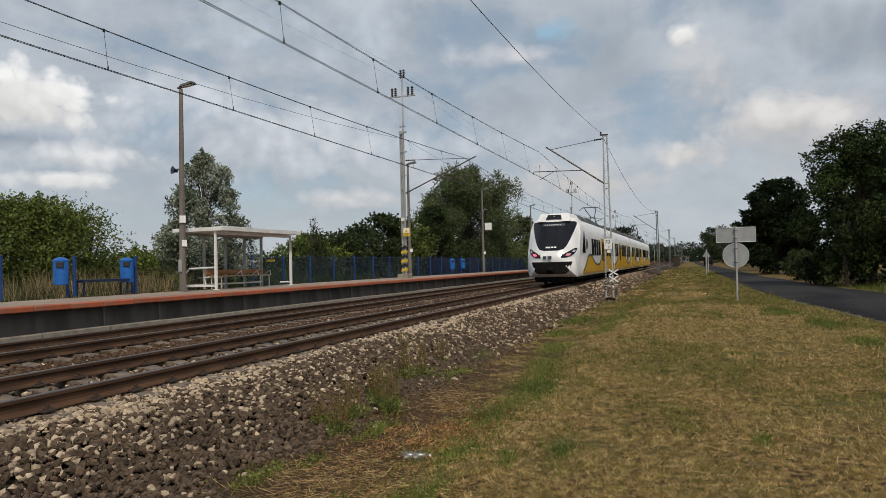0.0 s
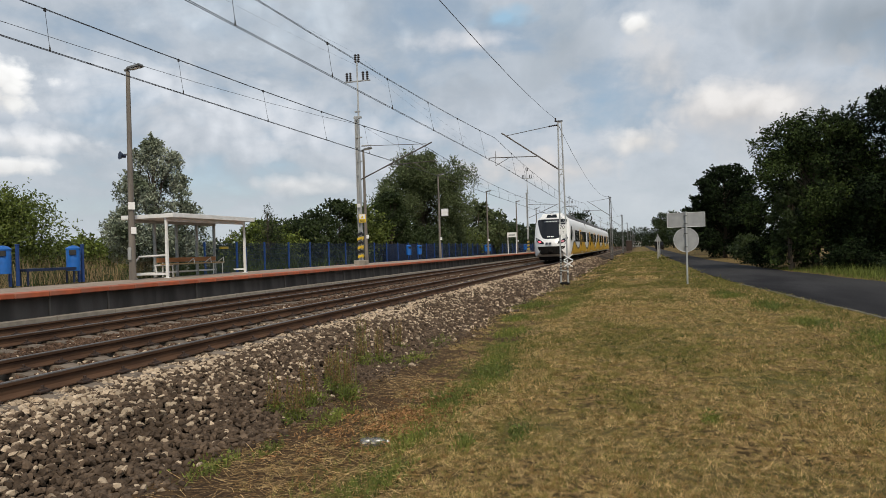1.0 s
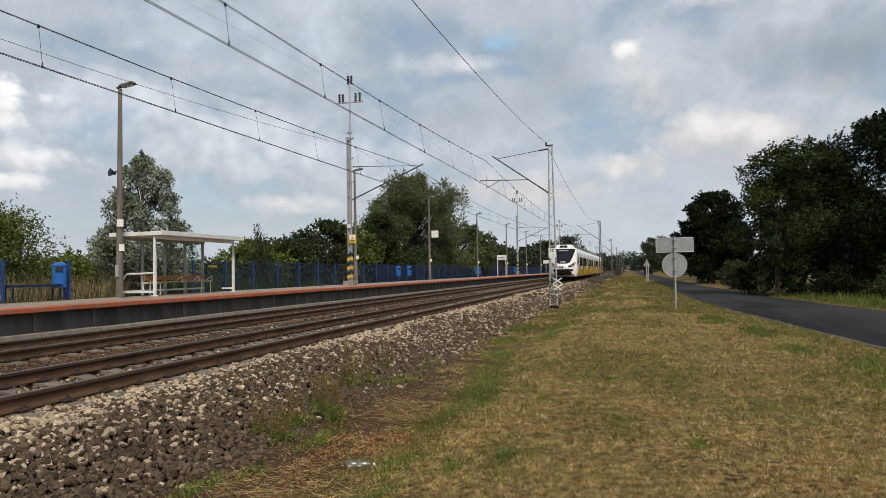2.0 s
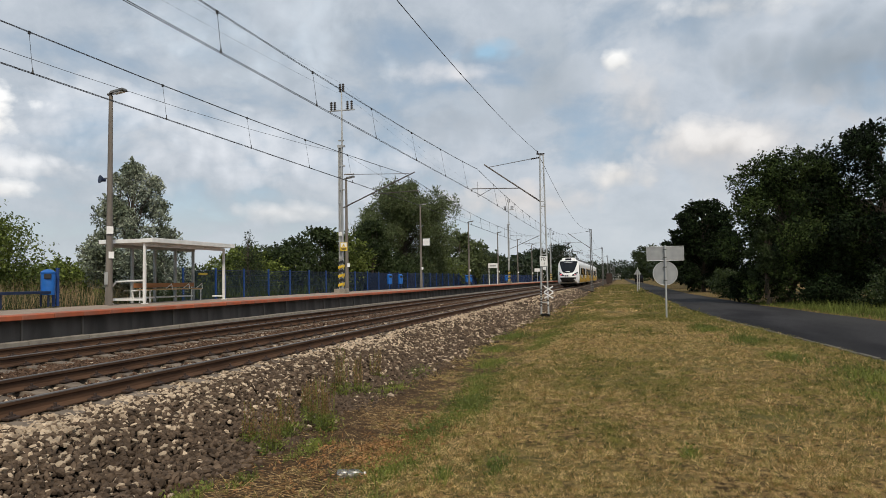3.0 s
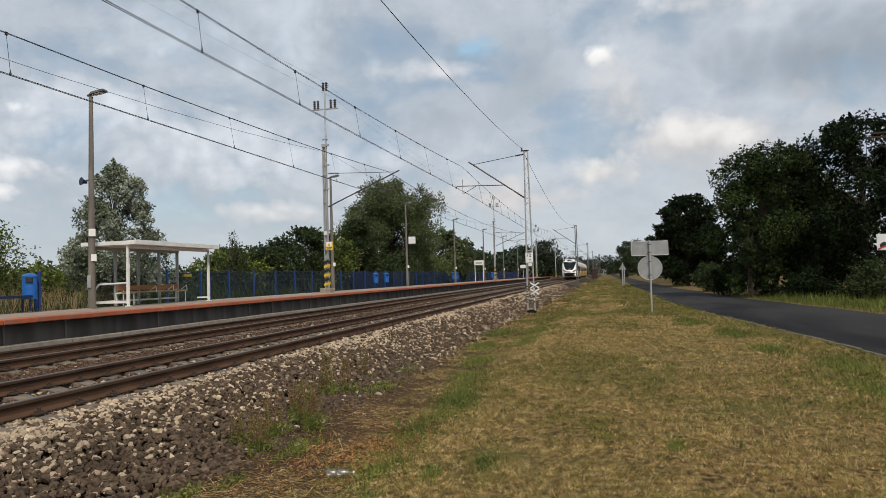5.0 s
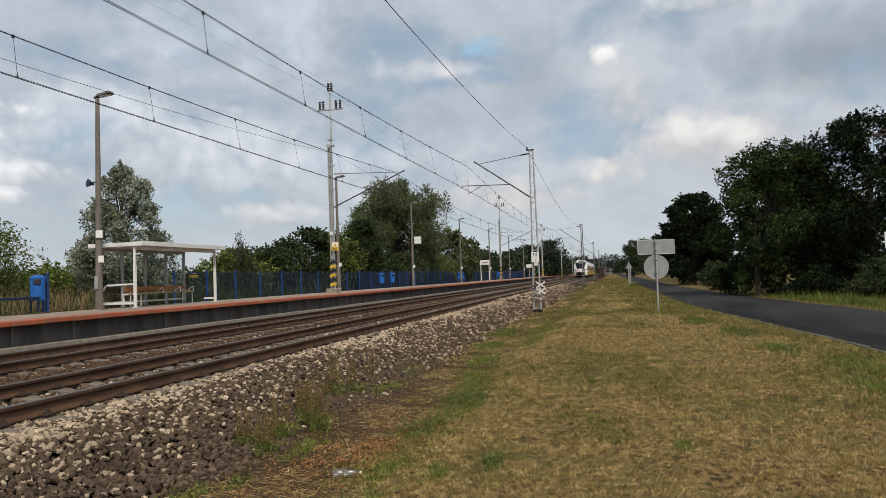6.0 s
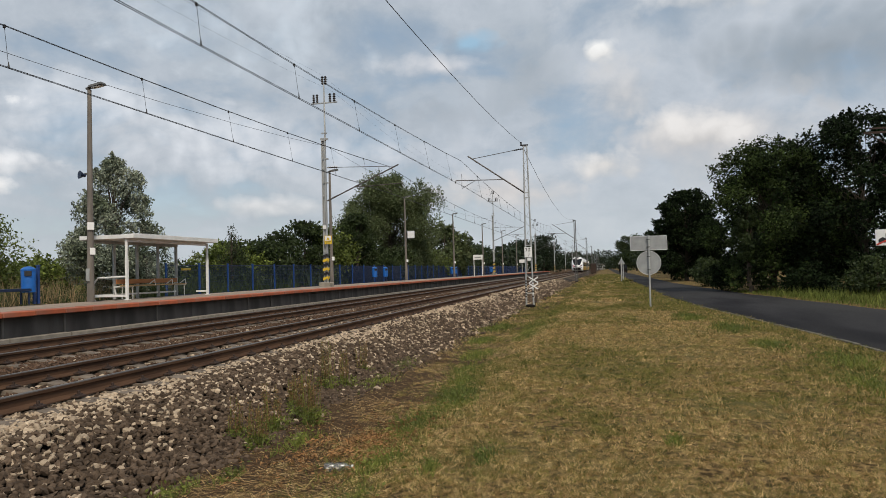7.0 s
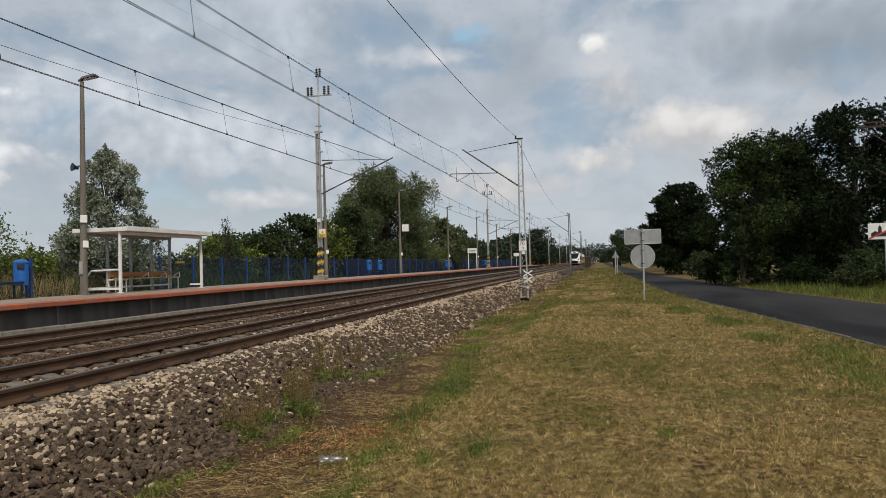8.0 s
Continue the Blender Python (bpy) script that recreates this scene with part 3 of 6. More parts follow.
def ballast_stones():
    bed = tagged(new("ballast"), "loose crushed stones, pale at the shoulder and dark below", "ballast", kind="structure")
    dark, pale, rust = [], [], []
    for y0, y1, dens, size in ((-6.0, 3.2, 150, 0.045), (3.2, 11, 620, 0.037), (11, 20, 430, 0.044), (20, 38, 230, 0.056), (38, 90, 70, 0.085)):
        x, y = scatter(-6.28, -3.6, y0, y1, dens)
        foot = -4.12 + 0.16 * np.sin(y * 1.9) + 0.1 * np.sin(y * 5.1)
        keep = RNG.random(len(x)) < np.exp(-(x - foot).clip(0) * 7)
        x, y = x[keep], y[keep]
        s = size * RNG.uniform(0.65, 1.25, len(x))
        z = np.maximum(ballast_z(x), ground_z(x, y) - 0.01) + s * RNG.uniform(-0.1, 0.55, len(x))
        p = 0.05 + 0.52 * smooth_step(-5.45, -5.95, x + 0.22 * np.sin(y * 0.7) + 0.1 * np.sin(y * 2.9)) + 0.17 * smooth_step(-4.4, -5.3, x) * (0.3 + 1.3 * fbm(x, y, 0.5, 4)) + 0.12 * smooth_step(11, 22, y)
        is_pale = RNG.random(len(x)) < p
        c = np.stack([x, y, z], 1)
        pale.append((c[is_pale], s[is_pale]))
        dark.append((c[~is_pale], s[~is_pale]))
    for y0, y1, dens, size in ((4, 20, 330, 0.036), (20, 45, 130, 0.05)):
        x, y = scatter(-12.6, -6.3, y0, y1, dens)
        keep = (np.abs(x - AX1 - 0.7535) > 0.10) & (np.abs(x - AX1 + 0.7535) > 0.10) & (np.abs(x - AX2 - 0.7535) > 0.10) & (np.abs(x - AX2 + 0.7535) > 0.10)
        keep &= (np.abs(x - AX1) > 0.68) | (RNG.random(len(x)) < 0.5)
        x, y = x[keep], y[keep]
        s = size * RNG.uniform(0.6, 1.2, len(x))
        c = np.stack([x, y, -0.235 + s * RNG.uniform(-0.3, 0.45, len(x))], 1)
        k = RNG.random(len(x)) < np.where(x > -8.2, 0.24, 0.03)
        pale.append((c[k], s[k]))
        rust.append((c[~k], s[~k]))
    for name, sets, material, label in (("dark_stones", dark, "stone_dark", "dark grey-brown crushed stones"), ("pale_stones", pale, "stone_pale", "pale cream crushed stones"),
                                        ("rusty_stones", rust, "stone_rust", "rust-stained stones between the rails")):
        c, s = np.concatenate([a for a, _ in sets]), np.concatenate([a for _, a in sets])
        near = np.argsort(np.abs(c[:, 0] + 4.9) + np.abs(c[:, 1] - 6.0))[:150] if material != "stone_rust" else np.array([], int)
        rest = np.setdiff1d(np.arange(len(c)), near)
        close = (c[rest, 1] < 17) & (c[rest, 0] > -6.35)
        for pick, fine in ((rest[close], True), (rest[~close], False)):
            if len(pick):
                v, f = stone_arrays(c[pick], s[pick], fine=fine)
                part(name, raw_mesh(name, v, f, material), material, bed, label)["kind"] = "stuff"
        shapes = []
        for _ in range(8):
            v, f = stone_arrays(np.zeros((1, 3)), np.ones(1), fine=True)
            shapes.append(raw_mesh("stone", v, f, material))
        for i in near:
            part("stone", shapes[i % 8], material, bed, m=Matrix.LocRotScale(c[i], Euler((0, 0, i * 0.7)), (s[i],) * 3))


# ---------------------------------------------------------------- tracks
def rails_and_sleepers():
    half = [(0.075, -0.172), (0.075, -0.160), (0.03, -0.145), (0.009, -0.125), (0.009, -0.055), (0.034, -0.040), (0.036, -0.008)]
    prof = half + [(-x, z) for x, z in reversed(half)]
    head = [(0.036, -0.010), (0.030, 0.0), (-0.030, 0.0), (-0.036, -0.010)]
    sleeper_prof = [(-1.3, -0.40), (1.3, -0.40), (1.3, -0.24), (1.22, -0.205), (0.95, -0.185), (0.55, -0.185), (0.42, -0.225), (-0.42, -0.225), (-0.55, -0.185), (-0.95, -0.185), (-1.22, -0.205), (-1.3, -0.24)]
    sleeper = Builder().prism(sleeper_prof, -0.13, 0.13).mesh("sleeper", "sleeper")
    clip = Builder().box((0, 0, 0.0), (0.10, 0.16, 0.03), 0.008).tube((0.0, -0.05, 0.01), (0.0, 0.05, 0.01), 0.024, n=6).tube((0, 0, 0), (0, 0, 0.065), 0.018, n=6).mesh("rail_clip", "clip")
    for ax in (AX1, AX2):
        track = tagged(new("railway_track"), "straight rusty rails on concrete sleepers in ballast", "track", group="railway tracks", kind="structure")
        track.matrix_basis = pose(ax, 0, 0)
        for s in (-1, 1):
            rail = part("rail", Builder().prism([(x + s * 0.7535, z) for x, z in prof], -40, 900), "rail_web", track)
            part("rail_head", Builder().prism([(x + s * 0.7535, z + 0.002) for x, z in head], -40, 900), "rail_head", rail, "worn bright rail top")
        rnd = random.Random(int(-ax))
        for k in range(110):
            y = 2.4 + k * 0.6
            sl = part("sleeper", sleeper, "sleeper", track, m=pose(0, y, rnd.uniform(-0.006, 0.006), 0, 0, rnd.uniform(-0.6, 0.6)))
            if k < 50:
                for cx in (-0.87, -0.64, 0.64, 0.87):
                    part("rail_clip", clip, "clip", sl, m=pose(cx, 0, -0.155))
        far = Builder()
        for k in range(300):
            far.prism(sleeper_prof[2:11], 68.4 + k * 0.6 - 0.13, 68.4 + k * 0.6 + 0.13)
        part("far_sleepers", far, "sleeper", track)["kind"] = "stuff"


# ---------------------------------------------------------------- platform
PLAT_Y0, PLAT_Y1 = -12.0, 168.0


def platform():
    p = tagged(new("platform"), "low station platform with dark concrete front and red coping", "platform", kind="structure")
    b = Builder().box((-15.25, (PLAT_Y0 + PLAT_Y1) / 2, -0.165), (4.15, PLAT_Y1 - PLAT_Y0, 1.38))
    part("fill", b, "paving", p, "sandy grey paving")
    slab = Builder().box((0, 0, 0), (0.14, 1.827, 0.66), 0.003).mesh("wall_panel", "wall_conc")
    strip = Builder().box((0, 0, 0), (0.30, 1.815, 0.14), 0.015).mesh("footing", "conc")
    rib = Builder().box((0, 0, 0), (0.03, 0.06, 0.66), 0.006).mesh("joint_strip", "post_conc")
    cop = Builder().box((0, 0, 0), (0.56, 0.90, 0.115), 0.014).mesh("coping_stone", "coping")
    n = int((PLAT_Y1 - PLAT_Y0) / 1.83)
    rnd = random.Random(5)
    for k in range(n):
        y = 12.96 + (k - 13) * 1.83
        part("wall_panel", slab, "wall_conc", p, m=pose(-13.10 + rnd.uniform(-0.004, 0.004), y + 0.915, 0.12))
        part("footing", strip, "conc", p, m=pose(-12.96, y + 0.915, -0.085 + rnd.uniform(-0.008, 0.008)))
        if rnd.random() < 0.45:
            part("joint_strip", rib, "post_conc", p, m=pose(-13.02, y, 0.12))
    for k in range(196):
        part("coping_stone", cop, "coping", p, m=pose(PLAT_EDGE - 0.28 + rnd.uniform(-0.004, 0.004), PLAT_Y0 + 0.46 + k * 0.915, PLAT_TOP - 0.0575 + 0.006 + rnd.uniform(-0.003, 0.003)))
    slabs = Builder().box((0, 0, 0), (0.48, 0.98, 0.05), 0.006).mesh("paving_slab", "paving")
    for k in range(75):
        for j in range(4):
            part("paving_slab", slabs, "paving", p, m=pose(-13.58 - j * 0.5, 4 + k * 1.0, 0.545 + rnd.uniform(-0.002, 0.003)))
    part("ramp", Builder().prism([(-17.3, -0.8), (-13.0, -0.8), (-13.0, 0.0), (-17.3, 0.0)], PLAT_Y1, PLAT_Y1 + 4), "paving", p)


# ---------------------------------------------------------------- train
CAR_LEN = (19.6, 17.6, 17.6, 19.6)
SIDE = 1.43


def body_profile():
    """Cross-section of the car body: x, z from the lower right round the roof to the lower left."""
    right = [(1.30, 0.42), (1.40, 0.62), (SIDE, 1.0), (SIDE, 1.8), (1.42, 2.6), (1.40, 3.0), (1.34, 3.3), (1.20, 3.55), (0.95, 3.72), (0.5, 3.80), (0.0, 3.82)]
    return right + [(-x, z) for x, z in reversed(right[:-1])]


def nose_y(x, z):
    """How far behind the tip the front skin lies."""
    lean = 0.0
    if z > 1.45:
        lean = 0.52 * (z - 1.45) + 0.05 * (z - 1.45) ** 2
    elif z < 0.75:
        lean = 0.45 * (0.75 - z)
    return lean + 0.75 * (abs(x) / SIDE) ** 2.6 + 0.10 * (x / SIDE) ** 2


def front_patch(rows, off, n=12):
    """A thin shell on the front skin. rows: (z, x left, x right)."""
    b = Builder()
    vs, fs = [], []
    for lift in (off, off - 0.03):
        for z, xa, xb in rows:
            for k in range(n + 1):
                x = xa + (xb - xa) * k / n
                vs.append((x, nose_y(x, z) - lift, z))
    m, w = len(rows), n + 1
    for layer in (0, 1):
        for r in range(m - 1):
            for k in range(n):
                o = layer * m * w + r * w + k
                fs.append((o, o + 1, o + w + 1, o + w))
    for r in range(m - 1):
        for k in (0, n):
            o = r * w + k
            fs.append((o, o + w, o + w + m * w, o + m * w))
    for k in range(n):
        for r in (0, m - 1):
            o = r * w + k
            fs.append((o, o + 1, o + 1 + m * w, o + m * w))
    return b.add(vs, fs)


def wave(y):
    """Upper edge of the yellow livery field along the train."""
    pts = [(2.2, 0.55), (3.2, 0.95), (4.2, 1.45), (5.0, 1.62), (5.8, 1.55), (7.0, 1.2), (8.3, 0.98), (9.8, 1.0), (10.8, 1.35), (11.4, 1.9), (12.2, 2.45)]
    if y < 12.2:
        return float(np.interp(y, [p[0] for p in pts], [p[1] for p in pts]))
    return 1.62 + 0.72 * math.cos((y - 12.9) * 2 * math.pi / 13.4)


def build_train():
    train = thing("passenger_train", pose(AX1, 37.5, 0), "white and yellow electric multiple unit with black windscreen", "train")
    prof = body_profile()
    total = sum(CAR_LEN)

    def shell(y0, y1, first=False, last=False):
        b = Builder()
        n = len(prof)
        if first or last:
            sgn, base = (1, 0.0) if first else (-1, total)
            rings = []
            c = (0.0, 1.9)
            for k in range(1, 9):
                r = k / 8
                rings.append([(c[0] + (x - c[0]) * r, c[1] + (z - c[1]) * r) for x, z in prof])
            vs = [(0, base + sgn * nose_y(0, 1.9), 1.9)]
            for ring in rings:
                vs += [(x, base + sgn * nose_y(x, z), z) for x, z in ring]
            end = y1 if first else y0
            mid = base + sgn * 4.0
            for yy in (mid, end):
                vs += [(x, yy, z) for x, z in prof]
            fs = [(0, 1 + i, 1 + (i + 1) % n) for i in range(n)]
            for k in range(9):
                for i in range(n):
                    j = (i + 1) % n
                    o = 1 + k * n
                    fs.append((o + i, o + j, o + n + j, o + n + i))
            fs.append(tuple(1 + 9 * n + i for i in range(n)))
            b.add(vs, fs)
        else:
            b.prism(prof, y0, y1)
        return b

    y = 0.0
    spans = []
    for i, ln in enumerate(CAR_LEN):
        y0, y1 = y + (0.30 if i else 0), y + ln - (0.30 if i < 3 else 0)
        spans.append((y0, y1))
        part("car_body", shell(y0, y1, i == 0, i == 3), "t_white", train, "glossy white car body", smooth=True)
        if i:
            part("gangway", Builder().box((0, y, 2.0), (2.5, 0.64, 3.1), 0.05), "t_black", train, "black gangway bellows")
        y += ln

    def side_x(z):
        zs = [p[1] for p in prof[:11]]
        return float(np.interp(z, zs, [p[0] for p in prof[:11]]))

    def side_patch(s, y0, y1, zlo, zhi, off, step=0.3):
        """A thin shell on one side between two heights that may vary along the train."""
        b = Builder()
        ny = max(2, int((y1 - y0) / step))
        vs, fs = [], []
        for k in range(ny + 1):
            yy = y0 + (y1 - y0) * k / ny
            lo = zlo(yy) if callable(zlo) else zlo
            hi = zhi(yy) if callable(zhi) else zhi
            for r in range(9):
                z = lo + (hi - lo) * r / 8
                vs.append((s * (side_x(z) + off), yy, z))
        for k in range(ny):
            for r in range(8):
                o = k * 9 + r
                fs.append((o, o + 1, o + 10, o + 9))
        n0 = len(vs)
        vs += [(x - s * 0.03, yy, z) for x, yy, z in vs]
        fs += [tuple(n0 + i for i in reversed(f)) for f in fs]
        rim = [k * 9 for k in range(ny + 1)] + [ny * 9 + r for r in range(1, 9)] + [k * 9 + 8 for k in range(ny - 1, -1, -1)] + [7, 6, 5, 4, 3, 2, 1]
        for a, c in zip(rim, rim[1:] + rim[:1]):
            fs.append((a, c, n0 + c, n0 + a))
        return b.add(vs, fs)

    for s in (1, -1):
        for i, (y0, y1) in enumerate(spans):
            a, c = (2.4, y1) if i == 0 else (y0, total - 2.4) if i == 3 else (y0, y1)
            top = (lambda v: wave(v)) if i < 3 else (lambda v: min(wave(v), 1.5))
            part("livery_field", side_patch(s, a, c, 0.50, lambda v: max(0.52, top(v)), 0.014), "t_yellow", train, "yellow wave-shaped livery")
            part("livery_line", side_patch(s, a, c, lambda v: max(0.50, top(v)) - 0.02, lambda v: max(0.52, top(v)) + 0.10, 0.020), "t_line", train, "dark wavy livery line")
            # windows and doors along the car
            doors = [0.56 * (c - a), ] if i in (0, 3) else [0.27 * (c - a), 0.73 * (c - a)]
            lo = a + 3.6 if i == 0 else a + 0.6
            hi = c - 3.6 if i == 3 else c - 0.6
            if i:
                part("window_band", side_patch(s, lo, hi, 1.55, 2.62, 0.009), "t_band", train, "grey window band")
            yy = lo + 0.1
            while yy + 0.95 < hi:
                if all(abs(yy + 0.55 - (a + d)) > 1.35 for d in doors):
                    part("side_window", side_patch(s, yy, yy + 0.84, 1.62, 2.62, 0.026), "t_glass", train, "dark side window")
                yy += 1.16
            for d in doors:
                door = part("door", side_patch(s, a + d - 0.75, a + d + 0.75, 0.55, 2.75, 0.022), "t_yellow", train, "yellow double sliding door")
                for q in (-0.37, 0.37):
                    part("door_window", side_patch(s, a + d + q - 0.24, a + d + q + 0.24, 1.25, 2.55, 0.030), "t_glass", door)
                part("door_seam", side_patch(s, a + d - 0.02, a + d + 0.02, 0.56, 2.74, 0.027), "t_line", door)
        for base, sg in ((0.0, 1), (total, -1)):
            ya, yb = sorted((base + sg * 2.1, base + sg * 3.2))
            part("cab_window", side_patch(s, ya, yb, 1.72, lambda v: 1.9 + 1.05 * min(1.0, max(0.0, (abs(v - base) - 2.1) / 0.8)), 0.02, 0.12), "t_glass", train, "dark cab side window")
            yc = sorted((base + sg * 3.6, base + sg * 4.5))
            part("lettering_bar", side_patch(s, yc[0], yc[0] + 0.16, 1.95, 2.55, 0.012), "t_line", train)
            part("lettering_bar", side_patch(s, yc[0] + 0.3, yc[0] + 0.46, 1.95, 2.55, 0.012), "t_line", train)
            part("lettering_bar", side_patch(s, yc[0] + 0.55, yc[0] + 0.68, 2.05, 2.45, 0.012), "t_line", train)
    # front end
    wind = [(1.86, -0.42, 0.42), (1.93, -0.66, 0.66), (2.15, -0.82, 0.82), (2.5, -0.97, 0.97), (2.9, -1.10, 1.10), (3.2, -1.19, 1.19), (3.36, -1.22, 1.22), (3.44, -1.20, 1.20), (3.48, -1.10, 1.10)]
    ws = part("windscreen", front_patch(wind, 0.012, 16), "t_glass", train, "large black windscreen", smooth=True)
    part("destination_display", front_patch([(3.22, -0.62, 0.62), (3.36, -0.62, 0.62)], 0.02), "t_line", ws)
    for k in range(8):
        part("lettering_bar", front_patch([(3.26, -0.48 + k * 0.12, -0.40 + k * 0.12), (3.33, -0.48 + k * 0.12, -0.40 + k * 0.12)], 0.028, 2), "t_band", ws)
    for xa, xb in ((-0.30, -0.18), (-0.15, -0.04), (0.0, 0.12), (0.15, 0.27)):
        part("lettering_bar", front_patch([(2.0, xa, xb), (2.08, xa, xb)], 0.028, 2), "t_white", ws, "white number bar")
    # Black grille as a flat patch; the deep recess's shade is in its colour.
    grille = part("lower_grille", front_patch([(0.60, -0.74, 0.74), (0.70, -0.90, 0.90), (1.14, -1.08, 1.08), (1.25, -1.10, 1.10)], 0.012), "t_black", train, "black grille, the coupler recess drawn as flat black")
    part("coupler", Builder().box((0, -0.02, 0.86), (0.34, 0.5, 0.26), 0.05).box((0, -0.16, 0.88), (0.22, 0.3, 0.18), 0.04), "t_black", grille)
    for s in (-1, 1):
        light = part("headlight", front_patch([(1.46, *sorted((s * 0.54, s * 0.80))), (1.55, *sorted((s * 0.56, s * 1.04))), (1.70, *sorted((s * 0.74, s * 1.22))), (1.85, *sorted((s * 0.99, s * 1.29))), (1.98, *sorted((s * 1.20, s * 1.32)))], 0.014, 6), "t_glass", train, "angular dark headlight cluster")
        part("tail_lamp", front_patch([(1.57, *sorted((s * 0.78, s * 0.98))), (1.70, *sorted((s * 0.84, s * 1.06)))], 0.022, 4), "t_tail" if s < 0 else "t_tail_dim", light, "glowing red tail light")
        part("lamp_lens", front_patch([(1.76, *sorted((s * 1.08, s * 1.20))), (1.88, *sorted((s * 1.14, s * 1.25)))], 0.022, 3), "t_lamp", light)
    # emblem on the front, drawn as plain bars
    for xa, xb, za, zb in ((-0.42, -0.22, 1.40, 1.57), (-0.15, 0.06, 1.40, 1.57)):
        part("emblem_bar", front_patch([(za, xa, xb), (zb, xa, xb)], 0.03, 2), "t_line", train)
    for x in (-0.62, 0.62):
        part("front_socket", Builder().tube((x, nose_y(x, 1.62) - 0.03, 1.62), (x, nose_y(x, 1.62) + 0.05, 1.62), 0.035, n=10), "t_black", train)
    # roof: fairing, boxes, pantograph
    fair = part("roof_fairing", Builder().add(
        [(-0.95, 1.30, 3.50), (0.95, 1.30, 3.50), (-0.78, 1.75, 3.96), (0.78, 1.75, 3.96), (-0.80, 4.2, 3.98), (0.80, 4.2, 3.98), (-1.0, 4.4, 3.66), (1.0, 4.4, 3.66)],
        [(0, 1, 3, 2), (2, 3, 5, 4), (4, 5, 7, 6), (0, 2, 4, 6), (1, 7, 5, 3), (0, 6, 7, 1)]), "t_white", train, "white roof fairing")
    part("roof_vent", Builder().add([(-0.44, 1.33, 3.62), (0.44, 1.33, 3.62), (-0.36, 1.58, 3.88), (0.36, 1.58, 3.88), (-0.44, 1.6, 3.62), (0.44, 1.6, 3.62), (-0.36, 1.8, 3.88), (0.36, 1.8, 3.88)],
                                    [(0, 1, 3, 2), (4, 6, 7, 5), (0, 2, 6, 4), (1, 5, 7, 3), (2, 3, 7, 6), (0, 4, 5, 1)]), "t_glass", fair)
    rnd = random.Random(9)
    yy = 5.2
    while yy < total - 5:
        ln = rnd.uniform(1.6, 3.6)
        if not any(abs(yy + ln / 2 - b[1]) < 1.6 for b in spans) and not 15.5 < yy + ln / 2 < 20.5:
            part("roof_box", Builder().box((0, yy + ln / 2, 3.92), (rnd.uniform(1.3, 1.8), ln, 0.32), 0.06), "t_grey", train, "grey roof equipment box")
        yy += ln + 0.5
    for s in (-1, 1):
        part("roof_rail", Builder().box((s * 1.05, total / 2, 3.72), (0.05, total - 9, 0.16)), "t_grey", train)
    pan = part("pantograph", Builder().box((0, 17.6, 3.92), (1.5, 1.7, 0.10), 0.02).tube((-0.5, 16.9, 4.0), (-0.12, 18.4, 4.66), 0.045).tube((0.5, 16.9, 4.0), (0.12, 18.4, 4.66), 0.045)
               .tube((-0.12, 18.4, 4.66), (-0.45, 16.9, 5.33), 0.03).tube((0.12, 18.4, 4.66), (0.45, 16.9, 5.33), 0.03).tube((-0.2, 18.4, 4.66), (0.2, 18.4, 4.66), 0.05), "galv_dark", train, "raised pantograph")
    part("collector", Builder().box((0, 16.75, 5.36), (1.1, 0.07, 0.05)).box((0, 17.1, 5.36), (1.1, 0.07, 0.05)).tube((-0.55, 16.92, 5.36), (-0.85, 16.92, 5.16), 0.025).tube((0.55, 16.92, 5.36), (0.85, 16.92, 5.16), 0.025), "galv_dark", pan)
    # underframe, bogies
    for yy in (1.15, total - 1.15):
        part("snow_plough", Builder().box((0, yy, 0.30), (2.1, 0.5, 0.32), 0.08), "t_black", train, "black plough under the nose")
    for i, (y0, y1) in enumerate(spans):
        a, c = y0 + (1.2 if i == 0 else 0.1), y1 - (1.2 if i == 3 else 0.1)
        part("underframe", Builder().box((0, (a + c) / 2, 0.40), (2.3, c - a, 0.30), 0.04), "t_black", train, "dark underframe")
    y = 0.0
    centres = [3.6] + [sum(CAR_LEN[:k]) for k in (1, 2, 3)] + [total - 3.6]
    wheel = Builder()
    wheel.lathe([(0.10, -0.06), (0.43, -0.06), (0.46, -0.03), (0.44, -0.02), (0.42, 0.07), (0.34, 0.07), (0.30, 0.03), (0.12, 0.03), (0.10, 0.08)], 20)
    wheel_mesh = wheel.mesh("wheel", "t_black", True)
    for yc in centres:
        bogie = part("bogie", Builder().box((0.98, yc, 0.52), (0.14, 3.0, 0.2), 0.04).box((-0.98, yc, 0.52), (0.14, 3.0, 0.2), 0.04).box((0, yc, 0.5), (1.9, 0.5, 0.25), 0.04), "t_black", train, "dark bogie frame")
        for dy in (-1.2, 1.2):
            for s in (-1, 1):
                part("wheel", wheel_mesh, "t_black", bogie, m=pose(s * 0.76, yc + dy, 0.42, 0, 90 * s, 0))
    return train


def train_rows():
    return [(t / 4, pose(AX1, 37.5 + 19.0 * (t / 4) + 0.27 * (t / 4) ** 2, 0)) for t in range(33)]


